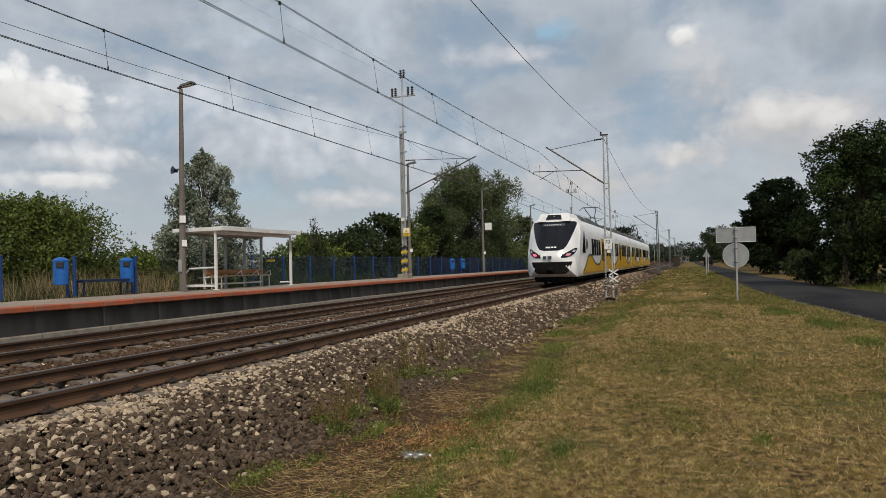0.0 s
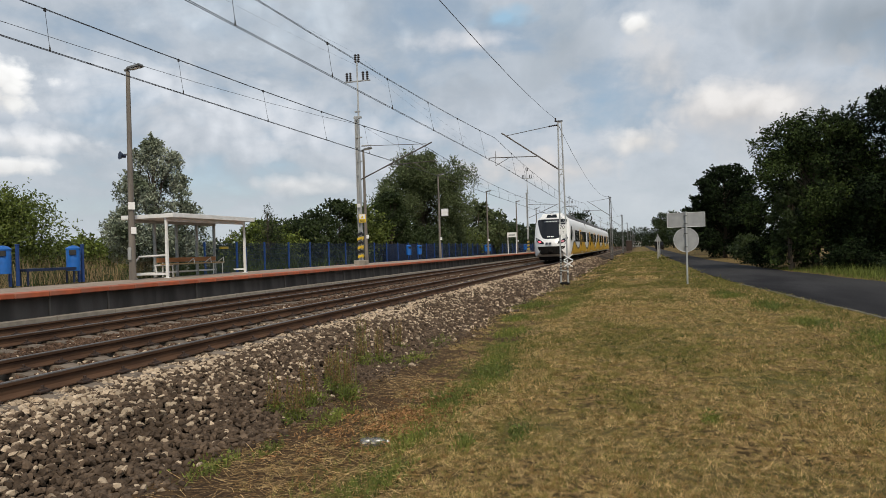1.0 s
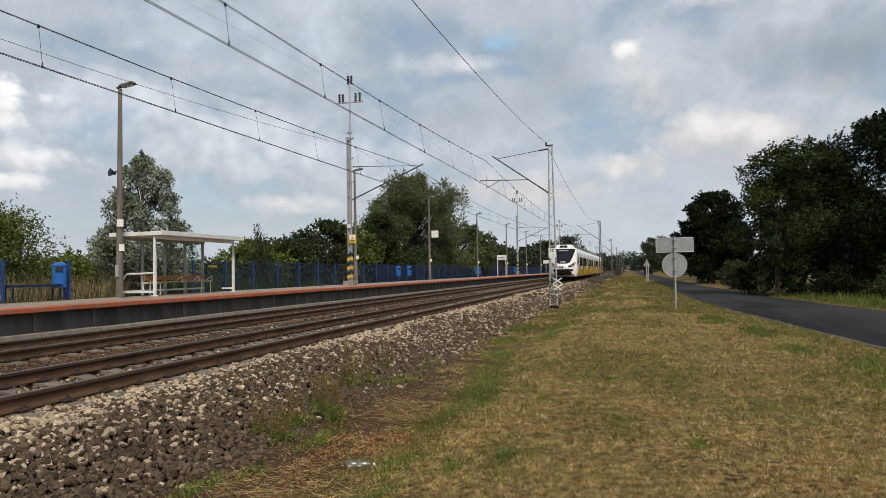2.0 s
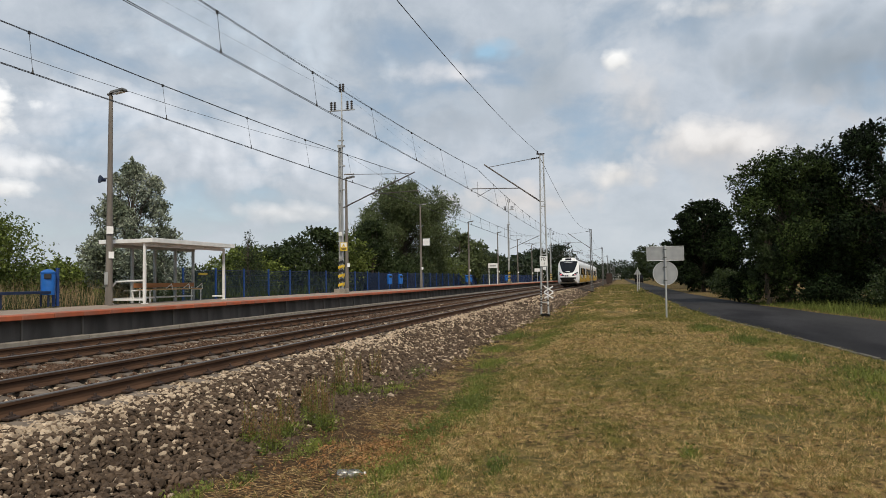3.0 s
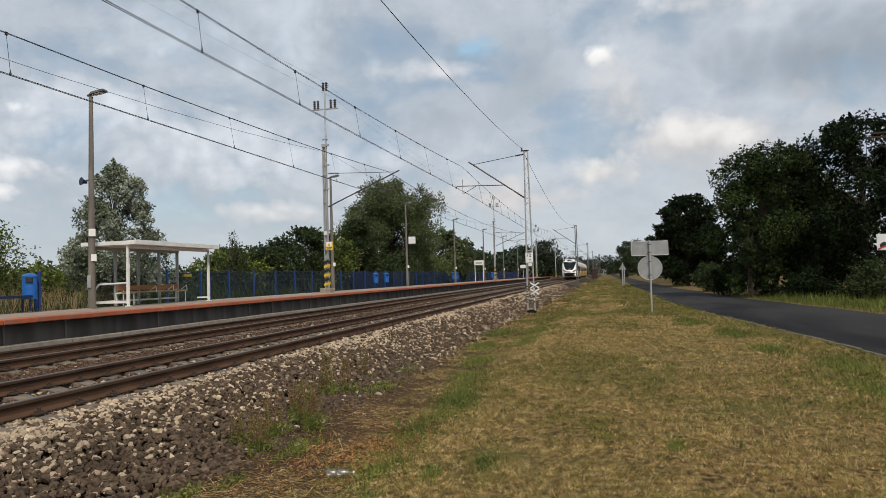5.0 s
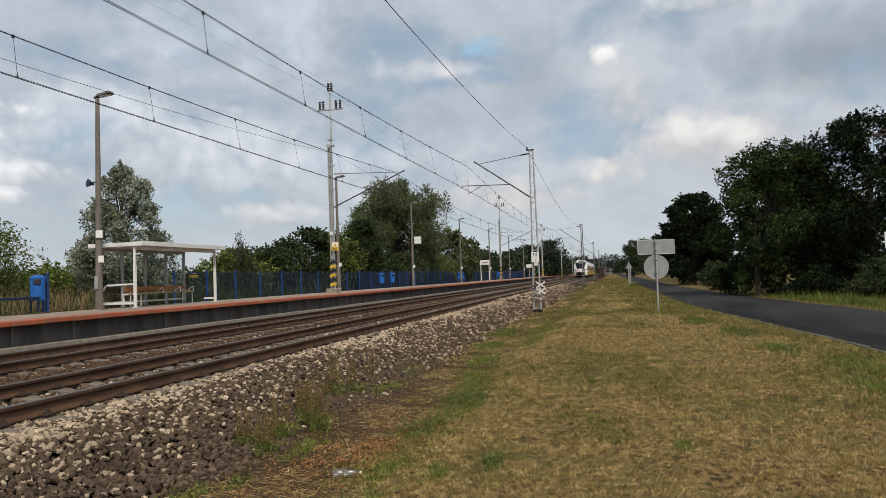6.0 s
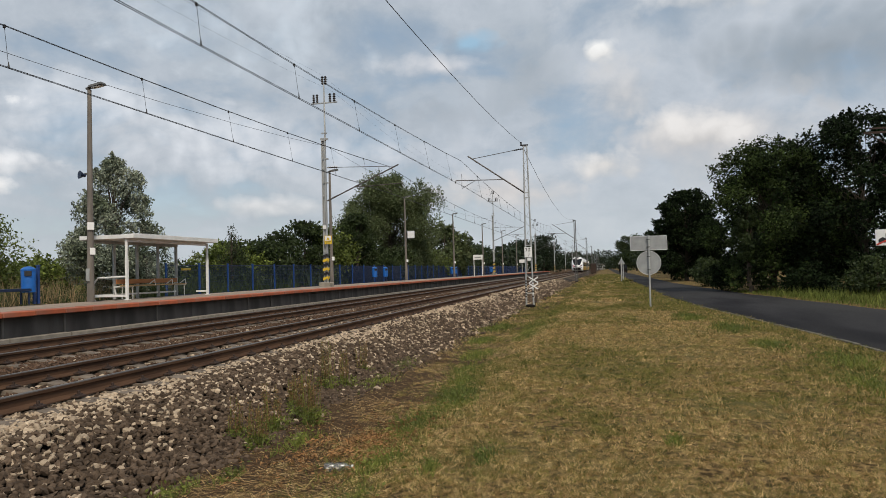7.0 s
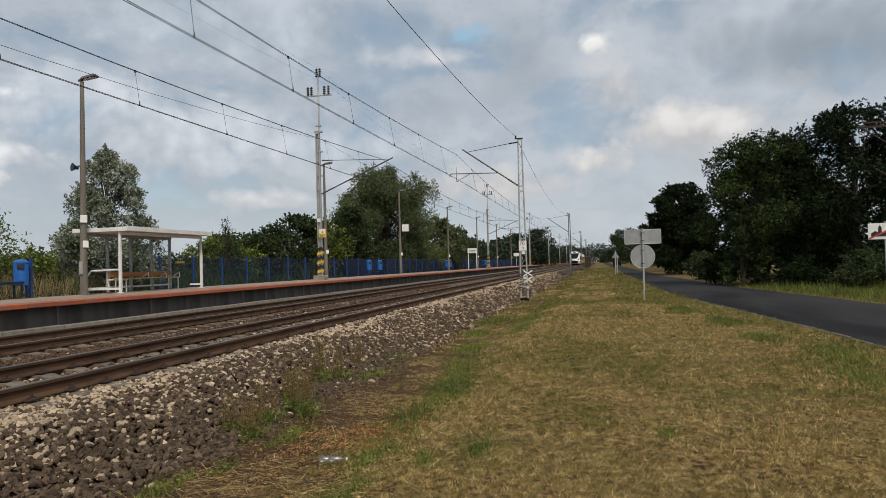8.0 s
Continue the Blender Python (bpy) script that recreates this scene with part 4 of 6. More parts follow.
# ---------------------------------------------------------------- platform furniture
def shelter():
    s = thing("platform_shelter", pose(-15.2, 20.0, PLAT_TOP), "white flat-roofed waiting shelter with glass back on the platform", "shelter")
    L, D = 4.75, 1.32
    roof = Builder().add([(-1.7, -0.08, 2.00), (0.32, -0.08, 2.03), (0.32, 4.98, 2.03), (-1.7, 4.98, 2.00), (-1.7, -0.08, 2.08), (0.32, -0.08, 2.16), (0.32, 4.98, 2.16), (-1.7, 4.98, 2.08)],
                         [(0, 3, 2, 1), (4, 5, 6, 7), (0, 1, 5, 4), (1, 2, 6, 5), (2, 3, 7, 6), (3, 0, 4, 7)])
    r = part("roof", roof, "white_paint", s, "flat white roof slab")
    part("fascia", Builder().box((0.335, 2.45, 2.095), (0.03, 5.08, 0.15), 0.006), "white_paint", r)
    part("fascia", Builder().box((-0.69, -0.095, 2.075), (2.02, 0.03, 0.13), 0.006), "white_paint", r)
    for x, y in ((0, 0), (0, L), (-D, 0)):
        p = part("post", Builder().box((x, y, 1.0), (0.075, 0.075, 2.0), 0.008).box((x, y, 0.01), (0.16, 0.16, 0.03), 0.005), "white_paint", s)
        part("sleeve", Builder().box((x, y, 0.72), (0.085, 0.085, 1.3), 0.006), "white_paint", p)
    for y in (1.08, 2.3, 3.51, 4.67):
        part("back_post", Builder().box((-D, y, 1.0), (0.09, 0.09, 2.0), 0.008), "grey_paint", s, "grey back post")
    for x, y in ((-D - 0.06, -0.05), (0.0, L + 0.07)):
        part("blue_sleeve", Builder().box((x, y, 0.5), (0.07, 0.07, 1.0), 0.008), "blue_paint", s, "blue lower sleeve")
    part("top_beam", Builder().box((0, L / 2, 1.95), (0.08, L, 0.10), 0.008), "white_paint", s)
    part("top_beam", Builder().box((-D, L / 2, 1.95), (0.08, L, 0.10), 0.008), "grey_paint", s)
    part("low_rail", Builder().box((-D / 2, 0, 0.14), (D, 0.05, 0.07), 0.006), "white_paint", s)
    part("low_rail", Builder().box((-D, L / 2, 0.16), (0.06, L, 0.06), 0.006), "white_paint", s)
    part("low_rail", Builder().box((-0.25, L, 0.14), (0.5, 0.05, 0.06), 0.006), "white_paint", s)
    part("hand_rail", Builder().line([(-1.27, 0.03, 0.58), (-1.12, 0.03, 0.74), (0.02, 0.03, 0.77)], 0.03, 8), "white_paint", s)
    part("hand_rail", Builder().line([(-D + 0.06, 1.08, 0.12), (-D + 0.06, 1.0, 0.42), (-0.9, 0.95, 0.44)], 0.03, 8), "white_paint", s)
    for y0, y1 in ((0.05, 1.03), (1.13, 2.25), (2.35, 3.46), (3.56, 4.62)):
        g = part("pane", Builder().box((-D, (y0 + y1) / 2, 1.06), (0.008, y1 - y0, 1.7)), "glass", s, "clear glass pane")
        g.visible_shadow = False
    # bird-shaped stickers on the glass
    rnd = random.Random(4)
    for y, z, a in ((3.25, 1.62, 25), (4.15, 1.55, -30), (3.85, 1.15, 35), (4.35, 0.95, 30), (2.75, 1.5, -20)):
        b = Builder().add([(0, -0.13, 0.05), (0, 0, 0.0), (0, 0.14, 0.07), (0, 0.02, -0.04), (0, -0.05, -0.07), (0.003, -0.13, 0.05), (0.003, 0, 0.0), (0.003, 0.14, 0.07), (0.003, 0.02, -0.04), (0.003, -0.05, -0.07)],
                          [(0, 1, 2, 3, 4), (9, 8, 7, 6, 5), (0, 5, 6, 1), (1, 6, 7, 2), (2, 7, 8, 3), (3, 8, 9, 4), (4, 9, 5, 0)])
        part("sticker", b, "black", s, "black bird-shaped sticker", m=pose(-D + 0.008, y, z, a))
    bench = thing("bench", pose(-16.05, 20.9, PLAT_TOP), "long wooden slat bench with white frames under the shelter", "bench")
    for z, x, w, mt in ((0.60, -0.26, 0.16, "wood"), (0.46, -0.06, 0.13, "wood_pale"), (0.45, 0.10, 0.13, "wood_pale")):
        part("slat", Builder().box((x, 1.75, z), (0.035 if z > 0.5 else w, 3.5, w if z > 0.5 else 0.04), 0.006), mt, bench, "varnished wooden slat")
    for y in (0.35, 3.4):
        part("leg", Builder().line([(-0.30, y, 0.0), (-0.28, y, 0.68)], 0.02, 6).line([(-0.28, y, 0.42), (0.17, y, 0.42)], 0.02, 6).line([(0.12, y, 0.42), (0.12, y, 0.0)], 0.02, 6), "white_paint", bench)
    for y in (1.55, 2.6, 3.45):
        part("armrest", Builder().line([(-0.1, y, 0.48), (0.14, y, 0.64), (0.16, y, 0.44)], 0.018, 6), "white_paint", bench)
    tray = thing("yellow_box", pose(-16.36, 24.9, PLAT_TOP + 1.02), "small yellow notice box fixed to the shelter", "box")
    part("case", Builder().box((0, 0.2, 0), (0.08, 0.55, 0.09), 0.01), "yellow", tray)
    part("bracket", Builder().box((-0.08, 0.2, 0), (0.10, 0.06, 0.04)), "yellow", tray)


def bin_and_stand():
    def litter_bin(m):
        o = thing("litter_bin", m, "bright blue round metal litter bin on a post", "litter bin", group="blue bins on the platform")
        part("drum", Builder().lathe([(0.17, 0.36), (0.20, 0.37), (0.205, 1.0), (0.20, 1.03)], 16), "bin_blue", o, smooth=True)
        part("hood", Builder().lathe([(0.215, 1.02), (0.215, 1.06), (0.12, 1.13), (0.03, 1.15)], 16), "bin_blue", o, smooth=True)
        part("opening", Builder().box((0.13, -0.15, 0.93), (0.19, 0.10, 0.15), 0.01, Euler((0, 0, radians(35))).to_matrix()), "black", o, "dark opening")
        part("post", Builder().box((-0.02, 0.235, 0.5), (0.07, 0.07, 1.0), 0.008), "blue_paint", o)
        return o
    first = litter_bin(pose(-17.0, 15.38, PLAT_TOP - 0.0))
    for x, y in ((-17.0, 17.88), (-17.3, 51.5), (-17.3, 54.2), (-17.3, 79.5), (-17.3, 81.5), (-17.3, 108.0), (-17.3, 110.0)):
        copy_thing(first, pose(x, y, PLAT_TOP))
    for y in (13.5, 15.85, 18.25):
        o = thing("fence_post", pose(-17.0, y, PLAT_TOP), "tall square blue steel post behind the platform edge", "post", group="blue posts by the bench")
        part("shaft", Builder().box((0, 0, 0.58), (0.08, 0.08, 1.16), 0.01), "blue_paint", o)
        part("cap", Builder().box((0, 0, 1.17), (0.10, 0.10, 0.03), 0.008), "blue_paint", o)
    b = thing("backless_bench", pose(-17.05, 16.95, PLAT_TOP), "dark blue slatted backless bench between posts", "bench")
    for x in (-0.15, 0.0, 0.15):
        part("slat", Builder().box((x, 0, 0.46), (0.12, 1.9, 0.045), 0.008), "fence_blue", b)
    for y in (-0.85, 0.85):
        part("leg", Builder().box((-0.14, y, 0.22), (0.05, 0.05, 0.44), 0.006).box((0.14, y, 0.22), (0.05, 0.05, 0.44), 0.006).box((0, y, 0.42), (0.36, 0.05, 0.04), 0.006), "fence_blue", b)
    part("edge_rail", Builder().box((0.22, 0, 0.44), (0.03, 1.95, 0.08), 0.006), "fence_blue", b)


def fence():
    f = thing("mesh_fence", pose(-18.5, 0, 0.42), "dark blue welded mesh fence behind the platform", "fence")
    post = Builder().box((0, 0, 0.72), (0.08, 0.08, 1.5), 0.008).box((0, 0, 1.48), (0.095, 0.095, 0.03), 0.006).mesh("post", "blue_paint")
    wires = Builder()
    for k in range(42):
        wires.box((0, 0.06 + k * 0.058, 0.74), (0.006, 0.007, 1.35))
    for z in (0.08, 0.35, 0.62, 0.89, 1.16, 1.40):
        wires.box((0.006, 1.25, z), (0.01, 2.46, 0.012 if z not in (0.08, 1.40) else 0.03))
    panel = wires.mesh("mesh_panel", "fence_blue")
    sheet = Builder().box((0, 1.25, 0.74), (0.02, 2.3, 1.3), 0.004).mesh("solid_panel", "fence_blue")
    for k in range(55):
        y = 26.9 + k * 2.55
        part("post", post, "blue_paint", f, m=pose(0, y, 0))
        part("mesh_panel", panel, "fence_blue", f, m=pose(0, y, 0))
        if k > 7 and (k * 7) % 11 in (0, 3, 4, 8) or k > 30:
            part("solid_panel", sheet, "fence_blue", f, m=pose(-0.05, y, 0))


def lamp_post(m, speaker=False):
    o = thing("platform_lamp", m, "weathered concrete lamp post with a flat lamp head" + (" and a loudspeaker" if speaker else ""), "lamp post", group="platform lamps")
    part("post", Builder().lathe([(0.118, 0), (0.114, 0.3), (0.062, 6.8)], 12), "post_conc", o, smooth=True)
    part("arm", Builder().tube((-0.12, 0, 6.84), (0.25, 0, 6.88), 0.04), "galv_dark", o)
    head = part("lamp_head", Builder().add([(0.0, -0.11, 6.85), (0.55, -0.13, 6.92), (0.55, 0.13, 6.92), (0.0, 0.11, 6.85), (0.05, -0.09, 6.93), (0.50, -0.1, 7.0), (0.5, 0.1, 7.0), (0.05, 0.09, 6.93)],
                                            [(0, 1, 2, 3), (4, 7, 6, 5), (0, 4, 5, 1), (1, 5, 6, 2), (2, 6, 7, 3), (3, 7, 4, 0)]), "galv_dark", o, "flat dark lamp head")
    part("lens", Builder().box((0.3, 0, 6.868), (0.36, 0.18, 0.02), 0.004, Euler((0, radians(-7), 0)).to_matrix()), "sign_white", head)
    part("plate", Builder().box((0.13, -0.06, 1.60), (0.02, 0.16, 0.22), 0.004, Euler((0, 0, radians(-50))).to_matrix()), "sign_white", o, "white number plate")
    if speaker:
        part("plate", Builder().box((0.10, -0.10, 2.40), (0.02, 0.2, 0.24), 0.004, Euler((0, 0, radians(-50))).to_matrix()), "sign_white", o, "white number plate")
        part("door_plate", Builder().box((0.02, -0.15, 0.85), (0.13, 0.03, 0.4), 0.006), "grey_paint", o)
        horn = part("loudspeaker", Builder().tube((-0.09, -0.08, 4.02), (-0.14, -0.14, 4.03), 0.05, 0.06, 14).tube((-0.14, -0.14, 4.03), (-0.19, -0.24, 4.04), 0.06, 0.135, 14), "fence_blue", o, "dark blue horn loudspeaker", smooth=True)
        part("bracket", Builder().box((-0.08, -0.05, 4.08), (0.14, 0.05, 0.05)), "galv_dark", horn)
    return o


def lamps():
    lamp_post(pose(-16.0, 19.3, PLAT_TOP, 0, 0.4, 0), True)
    first = lamp_post(pose(-16.0, 39.6, PLAT_TOP))
    for y in (55.8, 74.7, 93.4, 112.0, 130.5, 148.5, 165.0):
        copy_thing(first, pose(-16.0, y, PLAT_TOP))
    c = thing("hanging_sign", pose(-15.7, 55.8, PLAT_TOP + 3.75), "pale square notice board bracketed to a lamp post", "sign")
    part("board", Builder().box((0.18, 0, 0), (0.62, 0.10, 0.62), 0.03), "sign_edge", c)
    part("face", Builder().box((0.18, -0.055, 0), (0.52, 0.01, 0.52), 0.003), "sign_white", c)
    for z in (-0.2, 0.2):
        part("bracket", Builder().box((-0.2, 0, z), (0.2, 0.04, 0.04)), "galv_dark", c)
    y = thing("warning_sign", pose(-14.42, 35.42, PLAT_TOP + 2.5), "yellow warning board with a white pictogram panel on the mast", "sign")
    part("board", Builder().box((0.0, -0.16, 0), (0.42, 0.02, 0.46), 0.006), "yellow", y)
    part("panel", Builder().box((0.0, -0.172, 0.09), (0.34, 0.008, 0.24), 0.002), "sign_white", y)
    part("pictogram", Builder().plate([(-0.09, 0.0), (0.09, 0.0), (0.0, 0.17)], -0.18, -0.174), "yellow", y)
    part("text_bar", Builder().box((0, -0.172, -0.10), (0.3, 0.006, 0.03)).box((0, -0.172, -0.16), (0.24, 0.006, 0.03)), "black", y)
    part("clamp", Builder().box((-0.1, -0.08, 0), (0.05, 0.16, 0.04)), "galv_dark", y)
    n = thing("station_name_board", pose(-14.6, 79.0, PLAT_TOP), "white station name board on two posts", "sign")
    for x in (0, 0.95):
        part("post", Builder().box((x, 0, 1.2), (0.08, 0.08, 2.4), 0.01), "white_paint", n)
    b = part("board", Builder().box((0.475, -0.06, 2.15), (1.1, 0.05, 0.55), 0.012), "sign_white", n)
    part("text_bar", Builder().box((0.475, -0.088, 2.13), (0.72, 0.006, 0.14)), "grey_paint", b)
    a = thing("platform_sign", pose(-13.6, 118.0, PLAT_TOP), "small white board on a thin post at the platform end", "sign")
    part("post", Builder().tube((0, 0, 0), (0, 0, 2.2), 0.05), "galv", a)
    part("board", Builder().box((0, -0.06, 2.0), (0.9, 0.03, 0.55), 0.008), "sign_white", a)


# ---------------------------------------------------------------- overhead line
SPAN, MAST_Y = 58.67, 35.3


def insulator(parent, p, q, r=0.055, n=5):
    """A ribbed insulator between two points."""
    p, q = Vector(p), Vector(q)
    b, d = Builder(), (q - p).normalized()
    s = d.orthogonal().normalized()
    t = d.cross(s)
    rings = [(0, r * 0.4)]
    for k in range(n):
        rings += [((k + 0.3) / n, r * 0.45), ((k + 0.4) / n, r), ((k + 0.75) / n, r * 0.6)]
    rings.append((1, r * 0.4))
    vs = [p.lerp(q, u) + (s * math.cos(math.pi * i / 4) + t * math.sin(math.pi * i / 4)) * rr for u, rr in rings for i in range(8)]
    fs = [(k * 8 + i, k * 8 + (i + 1) % 8, k * 8 + 8 + (i + 1) % 8, k * 8 + 8 + i) for k in range(len(rings) - 1) for i in range(8)]
    fs += [tuple(range(7, -1, -1)), tuple(range(len(vs) - 8, len(vs)))]
    part("insulator", b.add(vs, fs), "insul", parent, "dark ribbed insulator")


def track_mast(m, first=False):
    """Lattice mast beside the nearer track; the cantilever reaches to -x."""
    o = thing("catenary_mast", m, "slim grey lattice mast with cantilever" + (" and a number board" if first else ""), "mast", group="masts beside the track")
    zt = 7.44
    part("footing", Builder().box((0.0, 0.03, -0.70), (0.50, 0.36, 0.26), 0.07), "t_black", o, "small near-black footing block")
    for s in (-1, 1):
        leg = part("leg", Builder().tube((s * (0.18 if first else 0.12), 0, -0.68), (s * 0.085, 0, zt), 0.042 if first else 0.06, 0.034 if first else 0.05, 8), "galv" if first else "galv_dark", o)
        for k in range(7):
            z = -0.2 + k * 0.13
            if first:
                x = s * (0.175 - 0.09 * (z + 0.3) / 7.7)
                part("band", Builder().tube((x, 0, z), (x, 0, z + 0.065), 0.047, n=8), "black" if s < 0 else ("black", "sign_white")[k % 2], leg, "painted marking band")
    lace = Builder()
    k, z = 0, 0.1
    while z < 7.1:
        w0, w1 = 0.175 - 0.0116 * (z + 0.3), 0.175 - 0.0116 * (z + 0.75)
        s = 1 if k % 2 else -1
        lace.tube((s * w0, 0, z), (-s * w1, 0, z + 0.45), 0.010, n=4)
        z += 0.45
        k += 1
    for z in (0.0, 2.4, 4.8, 5.05, 7.4):
        lace.box((0, 0, z), (0.36 - 0.023 * z, 0.03, 0.05))
    part("lacing", lace, "galv", o)
    can = Builder().tube((-0.10, 0, 5.05), (-2.95, 0, 7.08), 0.035).tube((-0.35, 0, 7.26), (-2.7, 0, 6.93), 0.016)
    part("cantilever", can, "tube", o, "dark diagonal cantilever tube")
    insulator(o, (-0.15, 0, 5.08), (-0.65, 0, 5.44))
    insulator(o, (-0.10, 0, 7.28), (-0.55, 0, 7.23))
    part("steady_arm", Builder().tube((-1.1, 0, 5.78), (-3.6, 0, 5.86), 0.022).tube((-3.6, 0, 5.86), (-3.65, 0, 5.72), 0.02).tube((-2.55, 0, 5.83), (-3.3, 0, 5.44), 0.014).tube((-3.3, 0, 6.2), (-3.3, 0, 5.44), 0.01), "tube", o)
    part("top_bracket", Builder().box((-0.05, 0, 7.46), (0.4, 0.06, 0.06)).tube((-0.2, 0, 7.45), (-0.2, 0, 7.62), 0.04), "insul", o)
    if first:
        board = part("number_board", Builder().box((0.0, -0.10, 2.05), (0.38, 0.02, 0.50), 0.006), "sign_white", o, "white kilometre board with black figures")
        part("lower_plate", Builder().box((0.03, -0.10, 1.70), (0.17, 0.02, 0.16), 0.005), "sign_white", board)
        for txt, x, z, size in (("70", -0.155, 2.08, 0.26), ("7", -0.02, 1.84, 0.19)):
            cu = bpy.data.curves.new("figure", "FONT")
            cu.body, cu.size, cu.extrude = txt, size, 0.002
            tmp = bpy.data.objects.new("figure_source", cu)
            me = bpy.data.meshes.new_from_object(tmp)
            bpy.data.objects.remove(tmp)
            me.materials.clear()
            me.materials.append(M["black"])
            part("figure", me, "black", board, "black figures", m=pose(x, -0.114, z, 90))
        for z in (0.66, 0.34):
            for a in (32, -32):
                part("marker_cross_arm", Builder().box((0, 0, 0), (0.52, 0.018, 0.06), 0.004, Euler((0, radians(a), 0)).to_matrix()), "sign_white", o, "white crossed marker boards", m=pose(0.22, -0.10 - (0.02 if a > 0 else 0), z))
    return o


def platform_mast(m, first=False):
    """Tall steel mast on the platform; the cantilever reaches to +x over the far track."""
    o = thing("platform_mast", m, "tall grey steel mast with black and yellow hazard stripes", "mast", group="masts on the platform")
    part("plinth", Builder().box((0, 0, 0.11), (0.62, 0.62, 0.26), 0.02), "conc", o, "pale concrete plinth")
    col = Builder()
    for s in (-1, 1):
        col.box((s * 0.088, 0, 4.13), (0.05, 0.17, 7.86), 0.006)
        col.box((s * 0.07, 0.085, 4.13), (0.08, 0.012, 7.86))
    col.box((0.0, 0.02, 4.13), (0.13, 0.03, 7.86))
    for k in range(5):
        col.box((0, -0.10, 1.9 + k * 1.5), (0.20, 0.012, 0.08))
    for z in (5.6, 6.9):
        col.box((0.08, 0, z), (0.36, 0.1, 0.06))
    part("column", col, "galv", o)
    part("top_pole", Builder().tube((0.10, 0, 7.9), (0.10, 0, 11.0), 0.055, 0.04).box((0.05, 0, 7.98), (0.42, 0.16, 0.09)).box((0.05, 0, 8.3), (0.3, 0.12, 0.06)), "galv", o)
    arm = part("cross_arm", Builder().box((0.10, 0, 9.95), (1.5, 0.06, 0.07), 0.01), "galv", o)
    for x in (-0.5, -0.30, 0.44, 0.68):
        insulator(arm, (x, 0, 9.98), (x, 0, 10.45), 0.09, 4)
    for x in (0.02, 0.2):
        insulator(arm, (x, 0, 10.95), (x, 0, 11.42), 0.09, 4)
    for k in range(6):
        b = Builder()
        z = 0.34 + k * 0.24
        for s in (-1, 1):
            b.add([(s * 0.145, -0.105, z), (s * 0.145, 0.105, z + 0.10), (s * 0.145, 0.105, z + 0.34 - 0.1), (s * 0.145, -0.105, z + 0.14), (s * 0.13, -0.105, z), (s * 0.13, 0.105, z + 0.1), (s * 0.13, 0.105, z + 0.24), (s * 0.13, -0.105, z + 0.14)],
                  [(0, 1, 2, 3), (7, 6, 5, 4), (0, 4, 5, 1), (1, 5, 6, 2), (2, 6, 7, 3), (3, 7, 4, 0)])
        b.plate([(-0.145, z), (0.145, z + 0.10), (0.145, z + 0.24), (-0.145, z + 0.14)], -0.118, -0.104)
        part("hazard_stripe", b, "black" if k % 2 else "yellow", o, "hazard stripe")
    part("marker_plate", Builder().box((0, -0.115, 3.2), (0.2, 0.012, 0.2)), "sign_white", o)
    can = Builder().tube((0.15, 0, 4.62), (4.2, 0, 6.35), 0.035).tube((0.5, 0, 6.42), (3.9, 0, 6.28), 0.016)
    part("cantilever", can, "tube", o, "dark diagonal cantilever tube")
    insulator(o, (0.2, 0, 4.64), (0.75, 0, 4.88))
    insulator(o, (0.2, 0, 6.43), (0.8, 0, 6.41))
    part("steady_arm", Builder().tube((1.75, 0, 5.28), (4.4, 0, 5.36), 0.022).tube((4.4, 0, 5.36), (4.45, 0, 5.22), 0.02).tube((3.2, 0, 5.32), (3.8, 0, 4.92), 0.014), "tube", o)
    return o


def sagging(x0, x1, ya, yb, za, zb, sag, n=10):
    return [(x0 + (x1 - x0) * k / n, ya + (yb - ya) * k / n, za + (zb - za) * k / n - sag * 4 * (k / n) * (1 - k / n)) for k in range(n + 1)]


